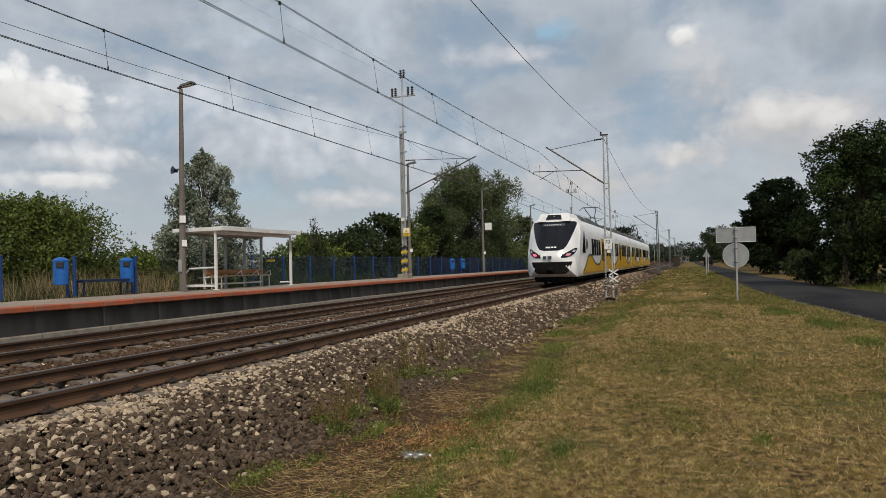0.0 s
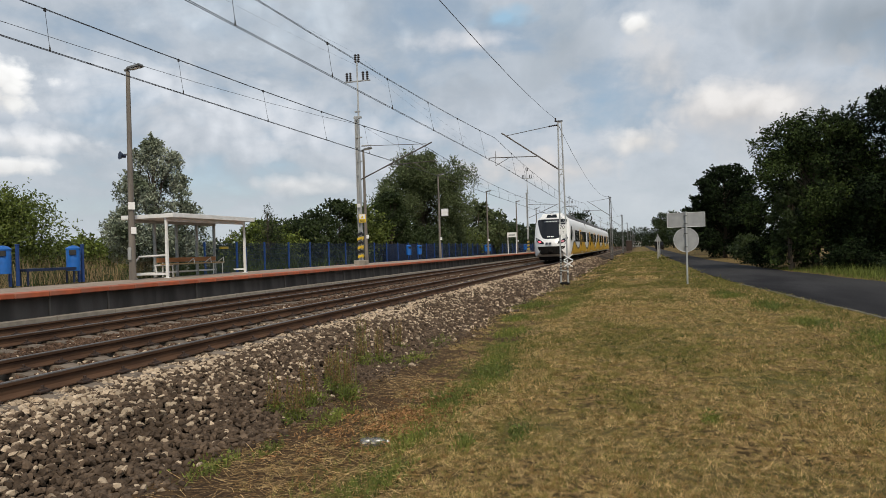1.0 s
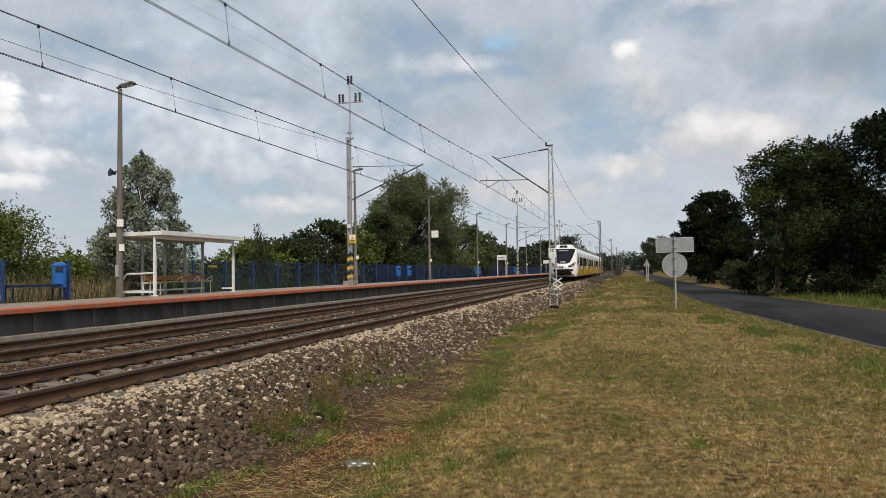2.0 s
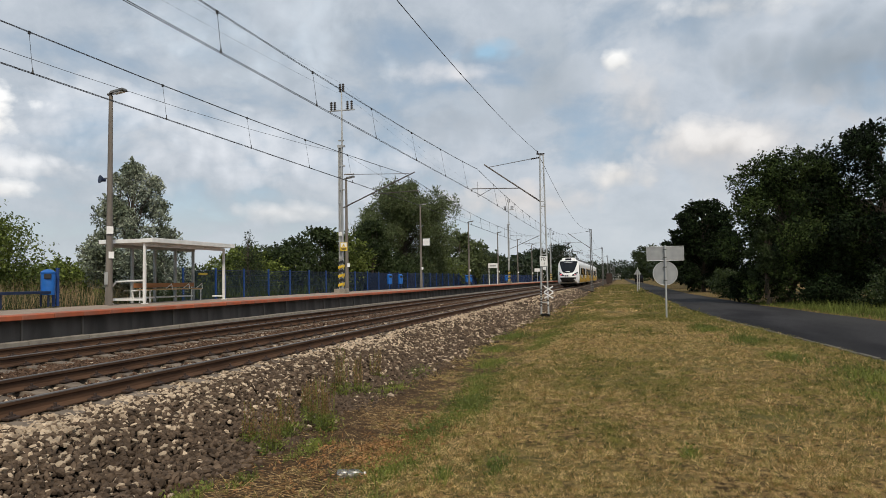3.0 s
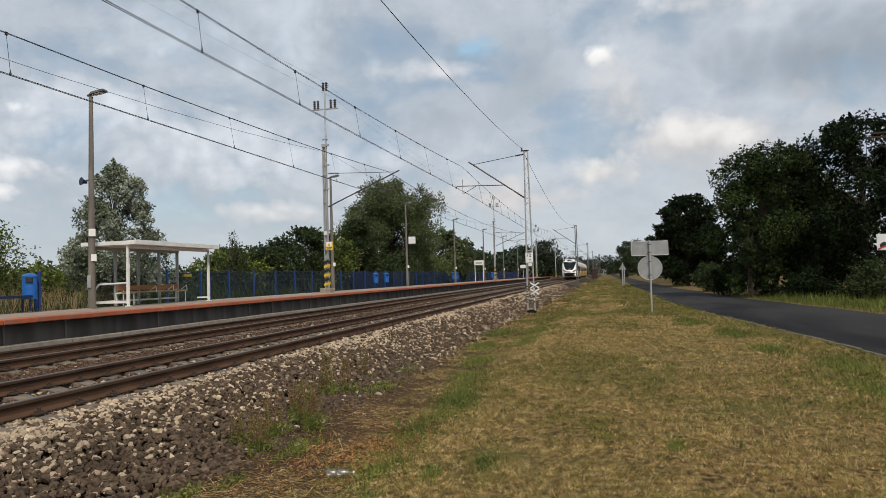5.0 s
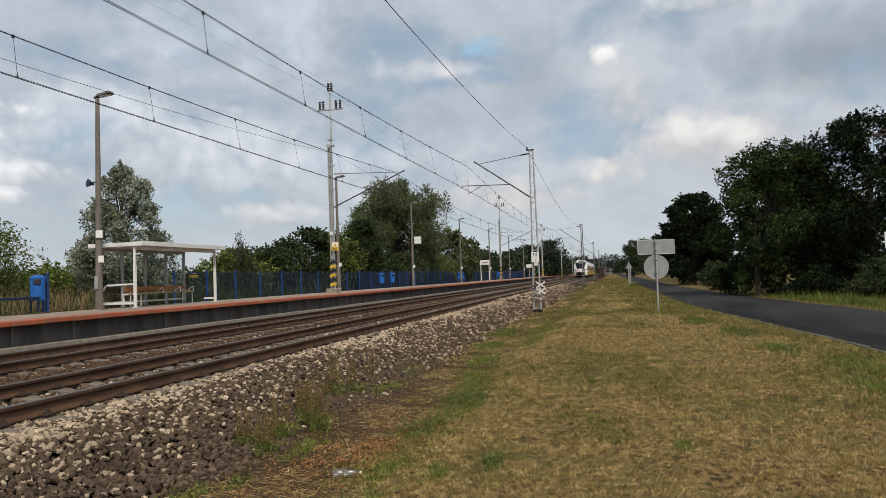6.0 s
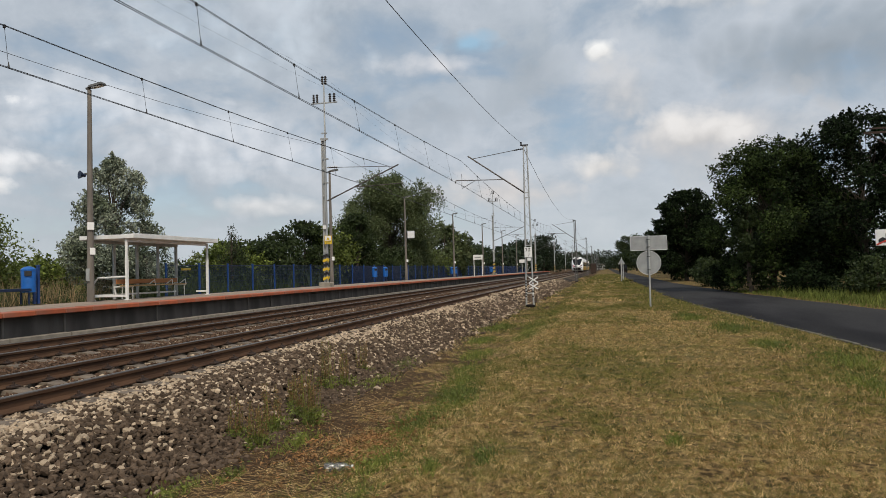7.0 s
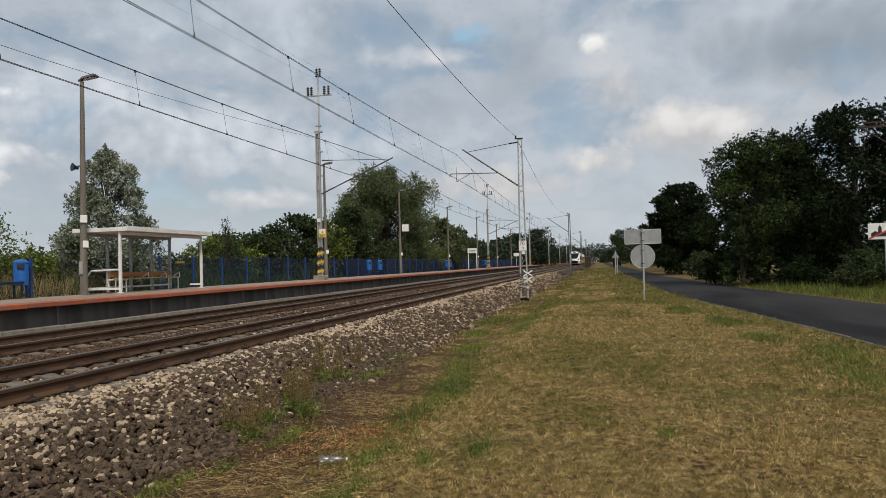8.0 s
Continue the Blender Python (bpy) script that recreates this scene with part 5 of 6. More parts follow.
def overhead_line():
    track_mast(pose(-3.73, MAST_Y, 0), True)
    first = track_mast(pose(-3.73, MAST_Y + SPAN, 0))
    for k in range(2, 9):
        copy_thing(first, pose(-3.73, MAST_Y + SPAN * k, 0))
    p = platform_mast(pose(-14.64, MAST_Y + 0.15, PLAT_TOP))
    for k in range(1, 8):
        copy_thing(p, pose(-14.64, MAST_Y + 0.15 + SPAN * k, PLAT_TOP if k < 3 else 0.3))
    for ax in (AX1, AX2):
        line = thing("overhead_line", pose(0, 0, 0), "dark contact and carrier wires with droppers over the track", "overhead line", group="overhead lines")
        low, sag, y_drop = (5.44, 0.715, 11.25) if ax == AX1 else (5.36, 0.745, 11.07)
        for dx in (-0.025, 0.025):
            con, car = [], []
            for k in range(-1, 9):
                ya, yb = MAST_Y + SPAN * k, MAST_Y + SPAN * (k + 1)
                con += sagging(ax + 0.25 * (-1) ** k + dx, ax - 0.25 * (-1) ** k + dx, ya, yb, low, low, 0.03, 4)[:-1]
                car += sagging(ax + dx * 0.7, ax + dx * 0.7, ya, yb, 6.86, 6.86, sag, 14)[:-1]
            part("contact_wire", Builder().line(con, 0.0075), "wire", line)
            part("carrier_wire", Builder().line(car, 0.0068), "wire", line)
        for j in range(-8, 20):
            y = y_drop + 4.1 * j
            k = math.floor((y - MAST_Y) / SPAN)
            u = (y - MAST_Y) / SPAN - k
            if min(u, 1 - u) < 0.035:
                continue
            z = 6.86 - sag * 4 * u * (1 - u)
            x = ax + 0.25 * (-1) ** k * (1 - 2 * u)
            d = part("dropper", Builder().tube((ax, y, z), (x, y + 0.05, low), 0.0045 if k < 0 else 0.008, n=4), "wire", line)
            part("clamp", Builder().box((ax, y, z - 0.01), (0.04, 0.05, 0.07), 0.008), "wire", d)
            part("clamp", Builder().tube((x, y + 0.05, low - 0.03), (x, y + 0.05, low + 0.08), 0.022, 0.008, 6), "wire", d)
    feeder = thing("feeder_wire", pose(0, 0, 0), "single dark feeder wire along the platform masts", "wire", group="line wires")
    pts = []
    for k in range(-1, 7):
        ya = MAST_Y + SPAN * k
        pts += sagging(-14.35, -14.35, ya, ya + SPAN, 8.1, 8.1, 1.25 if k < 0 else 1.0, 12)[:-1]
    part("wire", Builder().line(pts, 0.007), "wire", feeder)
    th = thing("line_wire", pose(0, 0, 0), "thin faint wire along the mast tops", "wire", group="line wires")
    for x, z in ((-13.96, 11.05), (-14.54, 12.0)):
        pts = []
        for k in range(-1, 7):
            ya = MAST_Y + SPAN * k
            pts += sagging(x, x, ya, ya + SPAN, z, z, 1.0, 10)[:-1]
        part("wire", Builder().line(pts, 0.003), "wire", th)
    ret = thing("return_wire", pose(0, 0, 0), "dark wire along the mast tops beside the track", "wire", group="line wires")
    pts = []
    for k in range(-1, 7):
        ya = MAST_Y + SPAN * k
        pts += sagging(-3.93, -3.93, ya, ya + SPAN, 7.58, 7.58, 1.2, 14)[:-1]
    part("wire", Builder().line(pts, 0.0105), "wire", ret)


# ---------------------------------------------------------------- signs
def disc(n, r):
    return [(r * math.cos(2 * math.pi * k / n), r * math.sin(2 * math.pi * k / n)) for k in range(n)]


def road_signs():
    s = thing("road_sign", pose(1.77, 30.4, -0.52), "bare grey backs of a round and a wide sign", "road sign")
    part("post", Builder().tube((0, -0.06, -0.2), (0.02, -0.06, 3.0), 0.036, n=12), "galv", s, smooth=True)
    for y0, y1, mt, nm in ((0.0, 0.012, "sign_back", "round_plate"), (0.012, 0.03, "sign_white", "round_face")):
        part(nm, Builder().plate([(x, z + 1.84) for x, z in disc(40, 0.49)], y0, y1), mt, s)
    rim = Builder()
    pts = [(x, z + 1.84) for x, z in disc(40, 0.485)]
    for (xa, za), (xb, zb) in zip(pts, pts[1:] + pts[:1]):
        rim.tube((xa, -0.004, za), (xb, -0.004, zb), 0.012, n=5, caps=False)
    part("rim", rim, "sign_edge", s)
    part("wide_plate", Builder().box((0.02, 0.012, 2.66), (1.46, 0.02, 0.58), 0.006), "sign_back", s)
    rr = Builder()
    for xa, za, xb, zb in ((-0.71, 2.37, 0.75, 2.37), (-0.71, 2.95, 0.75, 2.95), (-0.71, 2.37, -0.71, 2.95), (0.75, 2.37, 0.75, 2.95)):
        rr.tube((xa, -0.004, za), (xb, -0.004, zb), 0.013, n=5)
    part("plate_rim", rr, "sign_edge", s)
    for z in (1.55, 2.1, 2.5, 2.82):
        part("clamp", Builder().box((0, -0.05, z), (0.14, 0.10, 0.04), 0.006), "galv_dark", s)
    # town limit sign by the trees
    t = thing("town_limit_sign", pose(10.75, 30.0, -0.45, 0, 0, -12), "white town limit sign with black skyline and red stripe", "road sign")
    part("post", Builder().tube((0, 0.05, -0.2), (0, 0.05, 2.85), 0.034), "galv", t)
    board = part("board", Builder().box((0, 0, 2.48), (1.15, 0.02, 0.62), 0.006), "sign_white", t)
    sky = [(-0.48, 2.28), (0.42, 2.28), (0.42, 2.40), (0.30, 2.46), (0.18, 2.40), (0.10, 2.40), (0.10, 2.44), (0.0, 2.50), (-0.12, 2.42), (-0.12, 2.62), (-0.18, 2.72), (-0.24, 2.62), (-0.24, 2.44), (-0.34, 2.50), (-0.48, 2.40)]
    part("skyline", Builder().plate(sky, -0.016, -0.011), "black", board, "black skyline pictogram")
    part("stripe", Builder().box((0, -0.02, 2.47), (1.22, 0.006, 0.06), 0, Euler((0, radians(-26), 0)).to_matrix()), "red_paint", board, "red diagonal stripe")
    # small far signs by the lane
    w = thing("warning_sign", pose(2.2, 100.0, -0.5), "grey back of a triangular sign on a post", "road sign")
    part("post", Builder().tube((0, -0.05, -0.2), (0, -0.05, 3.0), 0.045), "galv", w)
    part("plate", Builder().plate([(-0.5, 2.0), (0.5, 2.0), (0.0, 2.9)], 0, 0.02), "sign_back", w)
    for x, y, h in ((1.75, 82.0, 2.5), (2.15, 90.0, 2.4), (2.05, 96.0, 2.4)):
        g = thing("marker_post", pose(x, y, -0.52), "plain grey steel post beside the lane", "post", group="posts beside the lane")
        part("shaft", Builder().tube((0, 0, -0.2), (0, 0, h), 0.055, n=10), "galv", g, smooth=True)
        part("cap", Builder().tube((0, 0, h), (0, 0, h + 0.03), 0.06, n=10), "galv_dark", g)


def pole_with_deck():
    o = thing("lattice_pole", pose(13.3, 36.0, -0.5), "rusty lattice steel pole with a crossarm among the trees", "pole")
    for s in (-1, 1):
        part("leg", Builder().tube((s * 0.24, 0, -0.2), (s * 0.10, 0, 7.8), 0.045, n=6), "clip", o)
    b = Builder()
    for k in range(16):
        w0, w1 = 0.24 - 0.0088 * k, 0.24 - 0.0088 * (k + 1)
        s = 1 if k % 2 else -1
        b.tube((s * w0, 0, 0.2 + k * 0.47), (-s * w1, 0, 0.2 + (k + 1) * 0.47), 0.016, n=4)
    part("lacing", b, "clip", o)
    part("cross_arm", Builder().box((-0.2, 0, 7.55), (2.4, 0.09, 0.09)).box((-0.2, 0, 7.75), (1.9, 0.09, 0.07)), "clip", o)
    for p, q in (((-1.2, 0, 7.5), (-0.1, 0, 6.7)), ((0.9, 0, 7.5), (0.1, 0, 6.7)), ((-0.7, 0, 5.6), (0, 0, 5.1))):
        part("brace", Builder().tube(p, q, 0.03), "clip", o)


# ---------------------------------------------------------------- far buildings and clutter
def far_buildings():
    for x, y, w, d, h, mt in ((-2.6, 470, 5, 5, 2.6, "white_paint"), (-14.5, 520, 7, 7, 3.6, "conc")):
        o = thing("building", pose(x, y, -0.4), "small pale building far along the line", "building", group="far buildings")
        part("wall", Builder().box((0, 0, h / 2), (w, d, h)), mt, o)
        part("roof", Builder().add([(-w / 2 - 0.4, -d / 2 - 0.4, h), (w / 2 + 0.4, -d / 2 - 0.4, h), (w / 2 + 0.4, d / 2 + 0.4, h), (-w / 2 - 0.4, d / 2 + 0.4, h), (-w / 2 - 0.4, 0, h + 1.3), (w / 2 + 0.4, 0, h + 1.3)],
                                   [(0, 1, 5, 4), (2, 3, 4, 5), (0, 4, 3), (1, 2, 5), (0, 3, 2, 1)]), "post_conc", o)
        for k in range(3):
            wn = part("window", Builder().box((-w / 3 + k * w / 3, -d / 2 - 0.02, h * 0.55), (w * 0.16, 0.06, h * 0.34)), "t_glass", o)
            part("sill", Builder().box((-w / 3 + k * w / 3, -d / 2 - 0.06, h * 0.36), (w * 0.18, 0.1, 0.08)), "conc", wn)
    c = thing("signal_cabinet", pose(-3.3, 205, -0.5), "dark brown trackside relay cabinet", "cabinet")
    part("case", Builder().box((0, 0, 1.4), (1.6, 1.2, 2.8), 0.05), "clip", c)
    part("lid", Builder().box((0, 0, 2.84), (1.8, 1.4, 0.12), 0.03), "galv_dark", c)
    v = thing("parked_van", pose(4.2, 175, -0.45), "dark van standing on the lane far off", "van")
    part("body", Builder().add([(-0.95, 0, 0.35), (0.95, 0, 0.35), (0.95, 0, 1.2), (-0.95, 0, 1.2), (-0.85, 0.15, 2.0), (0.85, 0.15, 2.0), (-0.95, 4.6, 0.35), (0.95, 4.6, 0.35), (-0.95, 4.6, 1.1), (0.95, 4.6, 1.1), (-0.85, 3.6, 2.0), (0.85, 3.6, 2.0)],
                               [(0, 1, 2, 3), (3, 2, 5, 4), (4, 5, 11, 10), (10, 11, 9, 8), (8, 9, 7, 6), (0, 6, 7, 1), (1, 7, 9, 11, 5, 2), (0, 3, 4, 10, 8, 6)]), "t_black", v)
    part("rear_window", Builder().add([(-0.8, -0.01, 1.25), (0.8, -0.01, 1.25), (0.75, 0.12, 1.9), (-0.75, 0.12, 1.9), (-0.8, 0.05, 1.25), (0.8, 0.05, 1.25), (0.75, 0.17, 1.9), (-0.75, 0.17, 1.9)],
                                      [(0, 1, 2, 3), (4, 7, 6, 5), (0, 4, 5, 1), (2, 6, 7, 3)]), "t_glass", v)
    for x in (-0.8, 0.8):
        for y in (0.9, 3.7):
            part("wheel", Builder().tube((x - 0.1, y, 0.33), (x + 0.1, y, 0.33), 0.33, n=16), "black", v)


def litter():
    o = thing("plastic_bottle", pose(-2.58, 6.42, float(ground_z(-2.58, 6.42)) + 0.045, 0, 90, 12), "crushed clear plastic bottle lying on the verge", "bottle")
    part("bottle", Builder().lathe([(0.035, -0.13), (0.042, -0.12), (0.044, -0.05), (0.036, -0.03), (0.045, 0.0), (0.042, 0.06), (0.025, 0.10), (0.014, 0.115), (0.014, 0.135)], 12), "pet", o, smooth=True)
    part("cap", Builder().tube((0, 0, 0.133), (0, 0, 0.15), 0.017, n=10), "sign_white", o)


M["pet"] = glass_mat("clear_plastic", (0.84, 0.82, 0.78), 0.4, 0.2)


# ---------------------------------------------------------------- plants
def crown_points(blobs, n, hollow=0.55):
    """Leaf places in the shells of overlapping clumps: (x, y, z, rx, ry, rz) each."""
    blobs = np.asarray(blobs, float)
    w = (blobs[:, 3] * blobs[:, 4] + blobs[:, 4] * blobs[:, 5] + blobs[:, 3] * blobs[:, 5])
    pick = RNG.choice(len(blobs), n, p=w / w.sum())
    r = (RNG.uniform(hollow ** 3, 1, n) ** (1 / 3) * (1 + 0.06 * RNG.normal(size=n)))[:, None]
    return blobs[pick, :3] + unit(n) * r * blobs[pick, 3:6]


def spray_points(blobs, n, lift, droop=0.0, per=16):
    """Leaf places along twigs that fan out of the clumps."""
    blobs = np.asarray(blobs, float)
    w = (blobs[:, 3] * blobs[:, 4] + blobs[:, 4] * blobs[:, 5] + blobs[:, 3] * blobs[:, 5])
    m = n // per
    pick = RNG.choice(len(blobs), m, p=w / w.sum())
    d = unit(m)
    d[:, 2] += lift
    d /= np.linalg.norm(d, axis=1, keepdims=True)
    size = blobs[pick, 3:6]
    reach = RNG.uniform(0.7, 1.42, m)[:, None, None]
    u = RNG.uniform(0.25, 1, (m, per))[:, :, None] ** 0.8
    pts = blobs[pick, None, :3] + (d * size)[:, None] * reach * u + RNG.normal(size=(m, per, 3)) * size[:, None] * 0.10 * (1.25 - u)
    pts[:, :, 2] -= (droop * 0.35 * size[:, 2:3, None] * u ** 2)[:, :, 0]
    return pts.reshape(-1, 3)


def make_tree(name, base, height, width, leaf, n_leaf, leaf_size, label, seed, category="tree", lower=0.12, clumps=40, squash=0.8, droop=0.0, slim=0.5, taper=0.55, group="", clump=0.19, shoulder=0.6, rise=0.8, lift=0.35):
    """Tapered trunk, forked limbs and a crown of leaves in uneven clumps."""
    rnd = random.Random(seed)
    o = thing(name, pose(*base), label, category, group)
    wood = Builder()
    h0 = height * max(0.08, lower)
    r0 = height * 0.018 + 0.03
    wood.tube((0, 0, -0.3), (0.05 * width * rnd.uniform(-1, 1), 0, h0), r0 * 1.25, r0, 9)
    top = Vector((0.0, 0.0, height * 0.82))
    wood.tube((0, 0, h0 * 0.9), top, r0, r0 * 0.2, 8)
    blobs = []
    for k in range(clumps):
        a = rnd.uniform(0, 2 * math.pi)
        u = rnd.random() ** rise
        z = height * (lower + (0.95 - lower) * u)
        # outline: widest in the lower middle, narrowing to the top
        prof = math.sin(math.pi * min(1, 0.12 + 0.88 * (u * (1 - taper) + taper * u ** 0.8))) ** shoulder if taper < 0.9 else (1 - u) ** 0.8 + 0.08
        rr = width / 2 * prof * math.sqrt(rnd.uniform(0.15, 1.0)) * rnd.uniform(0.75, 1.05)
        c = Vector((rr * math.cos(a), rr * math.sin(a), z))
        s = width * clump * rnd.uniform(0.55, 1.15) * ((0.55 + 0.45 * prof) if taper < 0.9 else (0.22 + 0.9 * prof))
        c.z = max(c.z, s * squash * 0.7)
        blobs.append((c.x, c.y, min(c.z, height - s * squash * 0.8), s, s, s * squash))
        root = Vector((0, 0, h0 + (z - h0) * rnd.uniform(0.3, 0.7))) if z > h0 else Vector((0, 0, h0 * 0.7))
        midp = root.lerp(c, 0.5) + Vector((rnd.uniform(-1, 1), rnd.uniform(-1, 1), rnd.uniform(0, 1))) * 0.06 * width
        wood.tube(root, midp, r0 * 0.16, r0 * 0.09, 5, caps=False)
        wood.tube(midp, c, r0 * 0.09, r0 * 0.03, 5, caps=False)
    part("trunk", wood, "bark", o, "grey-brown trunk and limbs")
    pts = np.concatenate([crown_points(blobs, int(n_leaf * 0.5), 0.35), spray_points(blobs, int(n_leaf * 0.5), lift, droop)])
    pts = pts[pts[:, 2] > 0.02]
    part("crown", leaves_mesh("crown", pts, leaf_size, leaf, droop, slim=slim), leaf, o)["kind"] = "stuff"
    return o


def trees():
    # beyond the platform
    make_tree("bush", (-31.2, 25.6, 0.35), 4.6, 9.4, "leaf_bush", 66000, 0.075, "large rounded green bush behind the platform", 1, "bush", 0.03, 90, 0.75, shoulder=0.45)
    make_tree("bush", (-39.5, 24.6, 0.35), 4.6, 8.0, "leaf_bush", 34000, 0.10, "large rounded green bush behind the platform", 2, "bush", 0.03, 70, 0.75, shoulder=0.45)
    make_tree("tree", (-20.6, 26.3, 0.4), 6.4, 4.7, "leaf_silver", 60000, 0.060, "young silvery-leaved tree behind the shelter", 3, "tree", 0.02, 120, 1.1, taper=0.75, clump=0.12, shoulder=0.9, rise=1.15, lift=0.8)
    make_tree("shrub", (-25.0, 43.8, 0.4), 4.8, 3.6, "leaf_mid", 9000, 0.06, "slim pointed green shrub behind the fence", 4, "shrub", 0.02, 110, 1.3, taper=0.95, clump=0.13, rise=1.6)
    make_tree("tree", (-23.6, 76.0, 0.4), 11.9, 12.4, "leaf_willow", 110000, 0.12, "broad grey-green willow behind the fence", 5, "tree", 0.06, 110, 1.0, 0.3, 0.35, clump=0.14, shoulder=0.42, lift=0.7)
    make_tree("tree", (-22.5, 62.0, 0.4), 6.6, 5.0, "leaf_mid", 12000, 0.13, "dark green bushy tree in front of the willow", 6, "tree", 0.06, 36, 0.85)
    make_tree("shrub", (-25.5, 57.0, 0.4), 5.6, 5.5, "leaf_mid", 10000, 0.13, "dense green shrubs behind the fence", 7, "shrub", 0.04, 30, 0.8, group="shrubs behind the fence")
    make_tree("tree", (-20.5, 90.0, 0.4), 7.2, 6.5, "leaf_willow", 12000, 0.18, "rounded grey-green tree behind the fence", 8, "tree", 0.06, 32, 0.85)
    rnd = random.Random(31)
    for k, (x, y, h, w) in enumerate(((-29, 50, 3.6, 5), (-26, 34, 2.2, 4), (-30, 39, 2.6, 5), (-24, 30.5, 1.9, 3), (-27, 66, 4.4, 7), (-21.5, 70, 3.4, 5), (-21, 83, 3.6, 6), (-21, 101, 4.5, 8), (-21, 112, 4.6, 8), (-27.5, 47, 2.9, 5), (-27, 51, 3.7, 5), (-26, 54, 4.6, 5), (-24.3, 59, 5.4, 5), (-36, 45, 2.7, 7), (-40, 53, 3.2, 9), (-33, 36, 2.3, 6), (-24, 65, 5.8, 6))):
        make_tree("shrub", (x, y, 0.4), h, w, "leaf_mid" if k % 3 else "leaf_bush", 6000, 0.12, "dense green shrubs behind the fence", 40 + k, "shrub", 0.02, 20, 0.75, group="shrubs behind the fence", clump=0.28)
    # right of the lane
    make_tree("tree", (9.6, 44.5, -0.5), 9.0, 7.8, "leaf_sunlit", 60000, 0.085, "dense dark green broadleaf tree beside the lane", 11, "tree", 0.04, 100, 0.85, group="trees beside the lane", clump=0.15, shoulder=0.3)
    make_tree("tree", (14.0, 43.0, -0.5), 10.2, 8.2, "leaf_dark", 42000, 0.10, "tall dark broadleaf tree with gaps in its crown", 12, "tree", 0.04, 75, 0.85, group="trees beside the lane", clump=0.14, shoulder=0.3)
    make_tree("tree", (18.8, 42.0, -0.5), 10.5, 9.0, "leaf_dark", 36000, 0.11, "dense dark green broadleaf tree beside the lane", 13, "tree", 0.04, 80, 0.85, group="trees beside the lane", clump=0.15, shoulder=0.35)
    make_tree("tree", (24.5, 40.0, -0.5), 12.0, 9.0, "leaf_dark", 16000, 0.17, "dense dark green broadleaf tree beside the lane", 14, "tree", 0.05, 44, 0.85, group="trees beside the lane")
    make_tree("tree", (7.9, 42.6, -0.5), 5.3, 3.0, "leaf_mid", 9000, 0.09, "slim mid-green young tree beside the lane", 15, "tree", 0.04, 34, 0.95, taper=0.95)
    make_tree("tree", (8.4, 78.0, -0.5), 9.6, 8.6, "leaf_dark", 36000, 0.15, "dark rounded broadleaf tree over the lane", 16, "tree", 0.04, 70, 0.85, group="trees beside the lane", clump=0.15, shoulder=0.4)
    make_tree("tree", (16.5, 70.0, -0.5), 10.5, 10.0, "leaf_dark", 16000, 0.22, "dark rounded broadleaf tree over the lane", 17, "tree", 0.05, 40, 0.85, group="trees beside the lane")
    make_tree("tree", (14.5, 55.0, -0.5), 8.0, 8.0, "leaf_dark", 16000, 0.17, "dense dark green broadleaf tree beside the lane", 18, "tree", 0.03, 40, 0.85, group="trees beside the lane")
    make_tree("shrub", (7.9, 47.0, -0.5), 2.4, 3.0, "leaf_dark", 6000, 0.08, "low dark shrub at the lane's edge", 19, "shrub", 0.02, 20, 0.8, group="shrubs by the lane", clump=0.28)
    make_tree("shrub", (7.6, 56.0, -0.5), 2.2, 3.0, "leaf_mid", 5000, 0.09, "low green shrub at the lane's edge", 20, "shrub", 0.02, 20, 0.8, group="shrubs by the lane", clump=0.28)
    for k, (x, y, h, w) in enumerate(((10.2, 39.8, 1.7, 2.6), (12.4, 36.6, 1.9, 3.0), (15.5, 36.5, 2.2, 3.6), (19.0, 35.0, 2.3, 4.0), (13.8, 39.0, 2.6, 4.0))):
        make_tree("shrub", (x, y, -0.5), h, w, "leaf_mid" if k in (1, 2) else "leaf_dark", 5000, 0.075, "leafy roadside shrub before the trees", 60 + k, "shrub", 0.02, 18, 0.75, group="shrubs by the lane", clump=0.28)
    # far trees
    for k, (x, y, h, w, lf) in enumerate(((8.2, 300, 14, 9, "leaf_mid"), (11, 260, 13, 10, "leaf_mid"), (12.5, 150, 9, 9, "leaf_far"), (13, 120, 9, 10, "leaf_dark"), (11, 100, 8.5, 9, "leaf_dark"), (-19, 225, 12.0, 13, "leaf_far"), (-27, 235, 11, 13, "leaf_far"), (-23, 180, 7.5, 9, "leaf_far"), (-30, 150, 7.5, 12, "leaf_far"))):
        make_tree("tree", (x, y, -0.3), h, w, lf, 8000, 0.30, "distant dark green tree along the line", 80 + k, "tree", 0.02, 40, 0.9, group="distant trees", clump=0.25, shoulder=0.45)


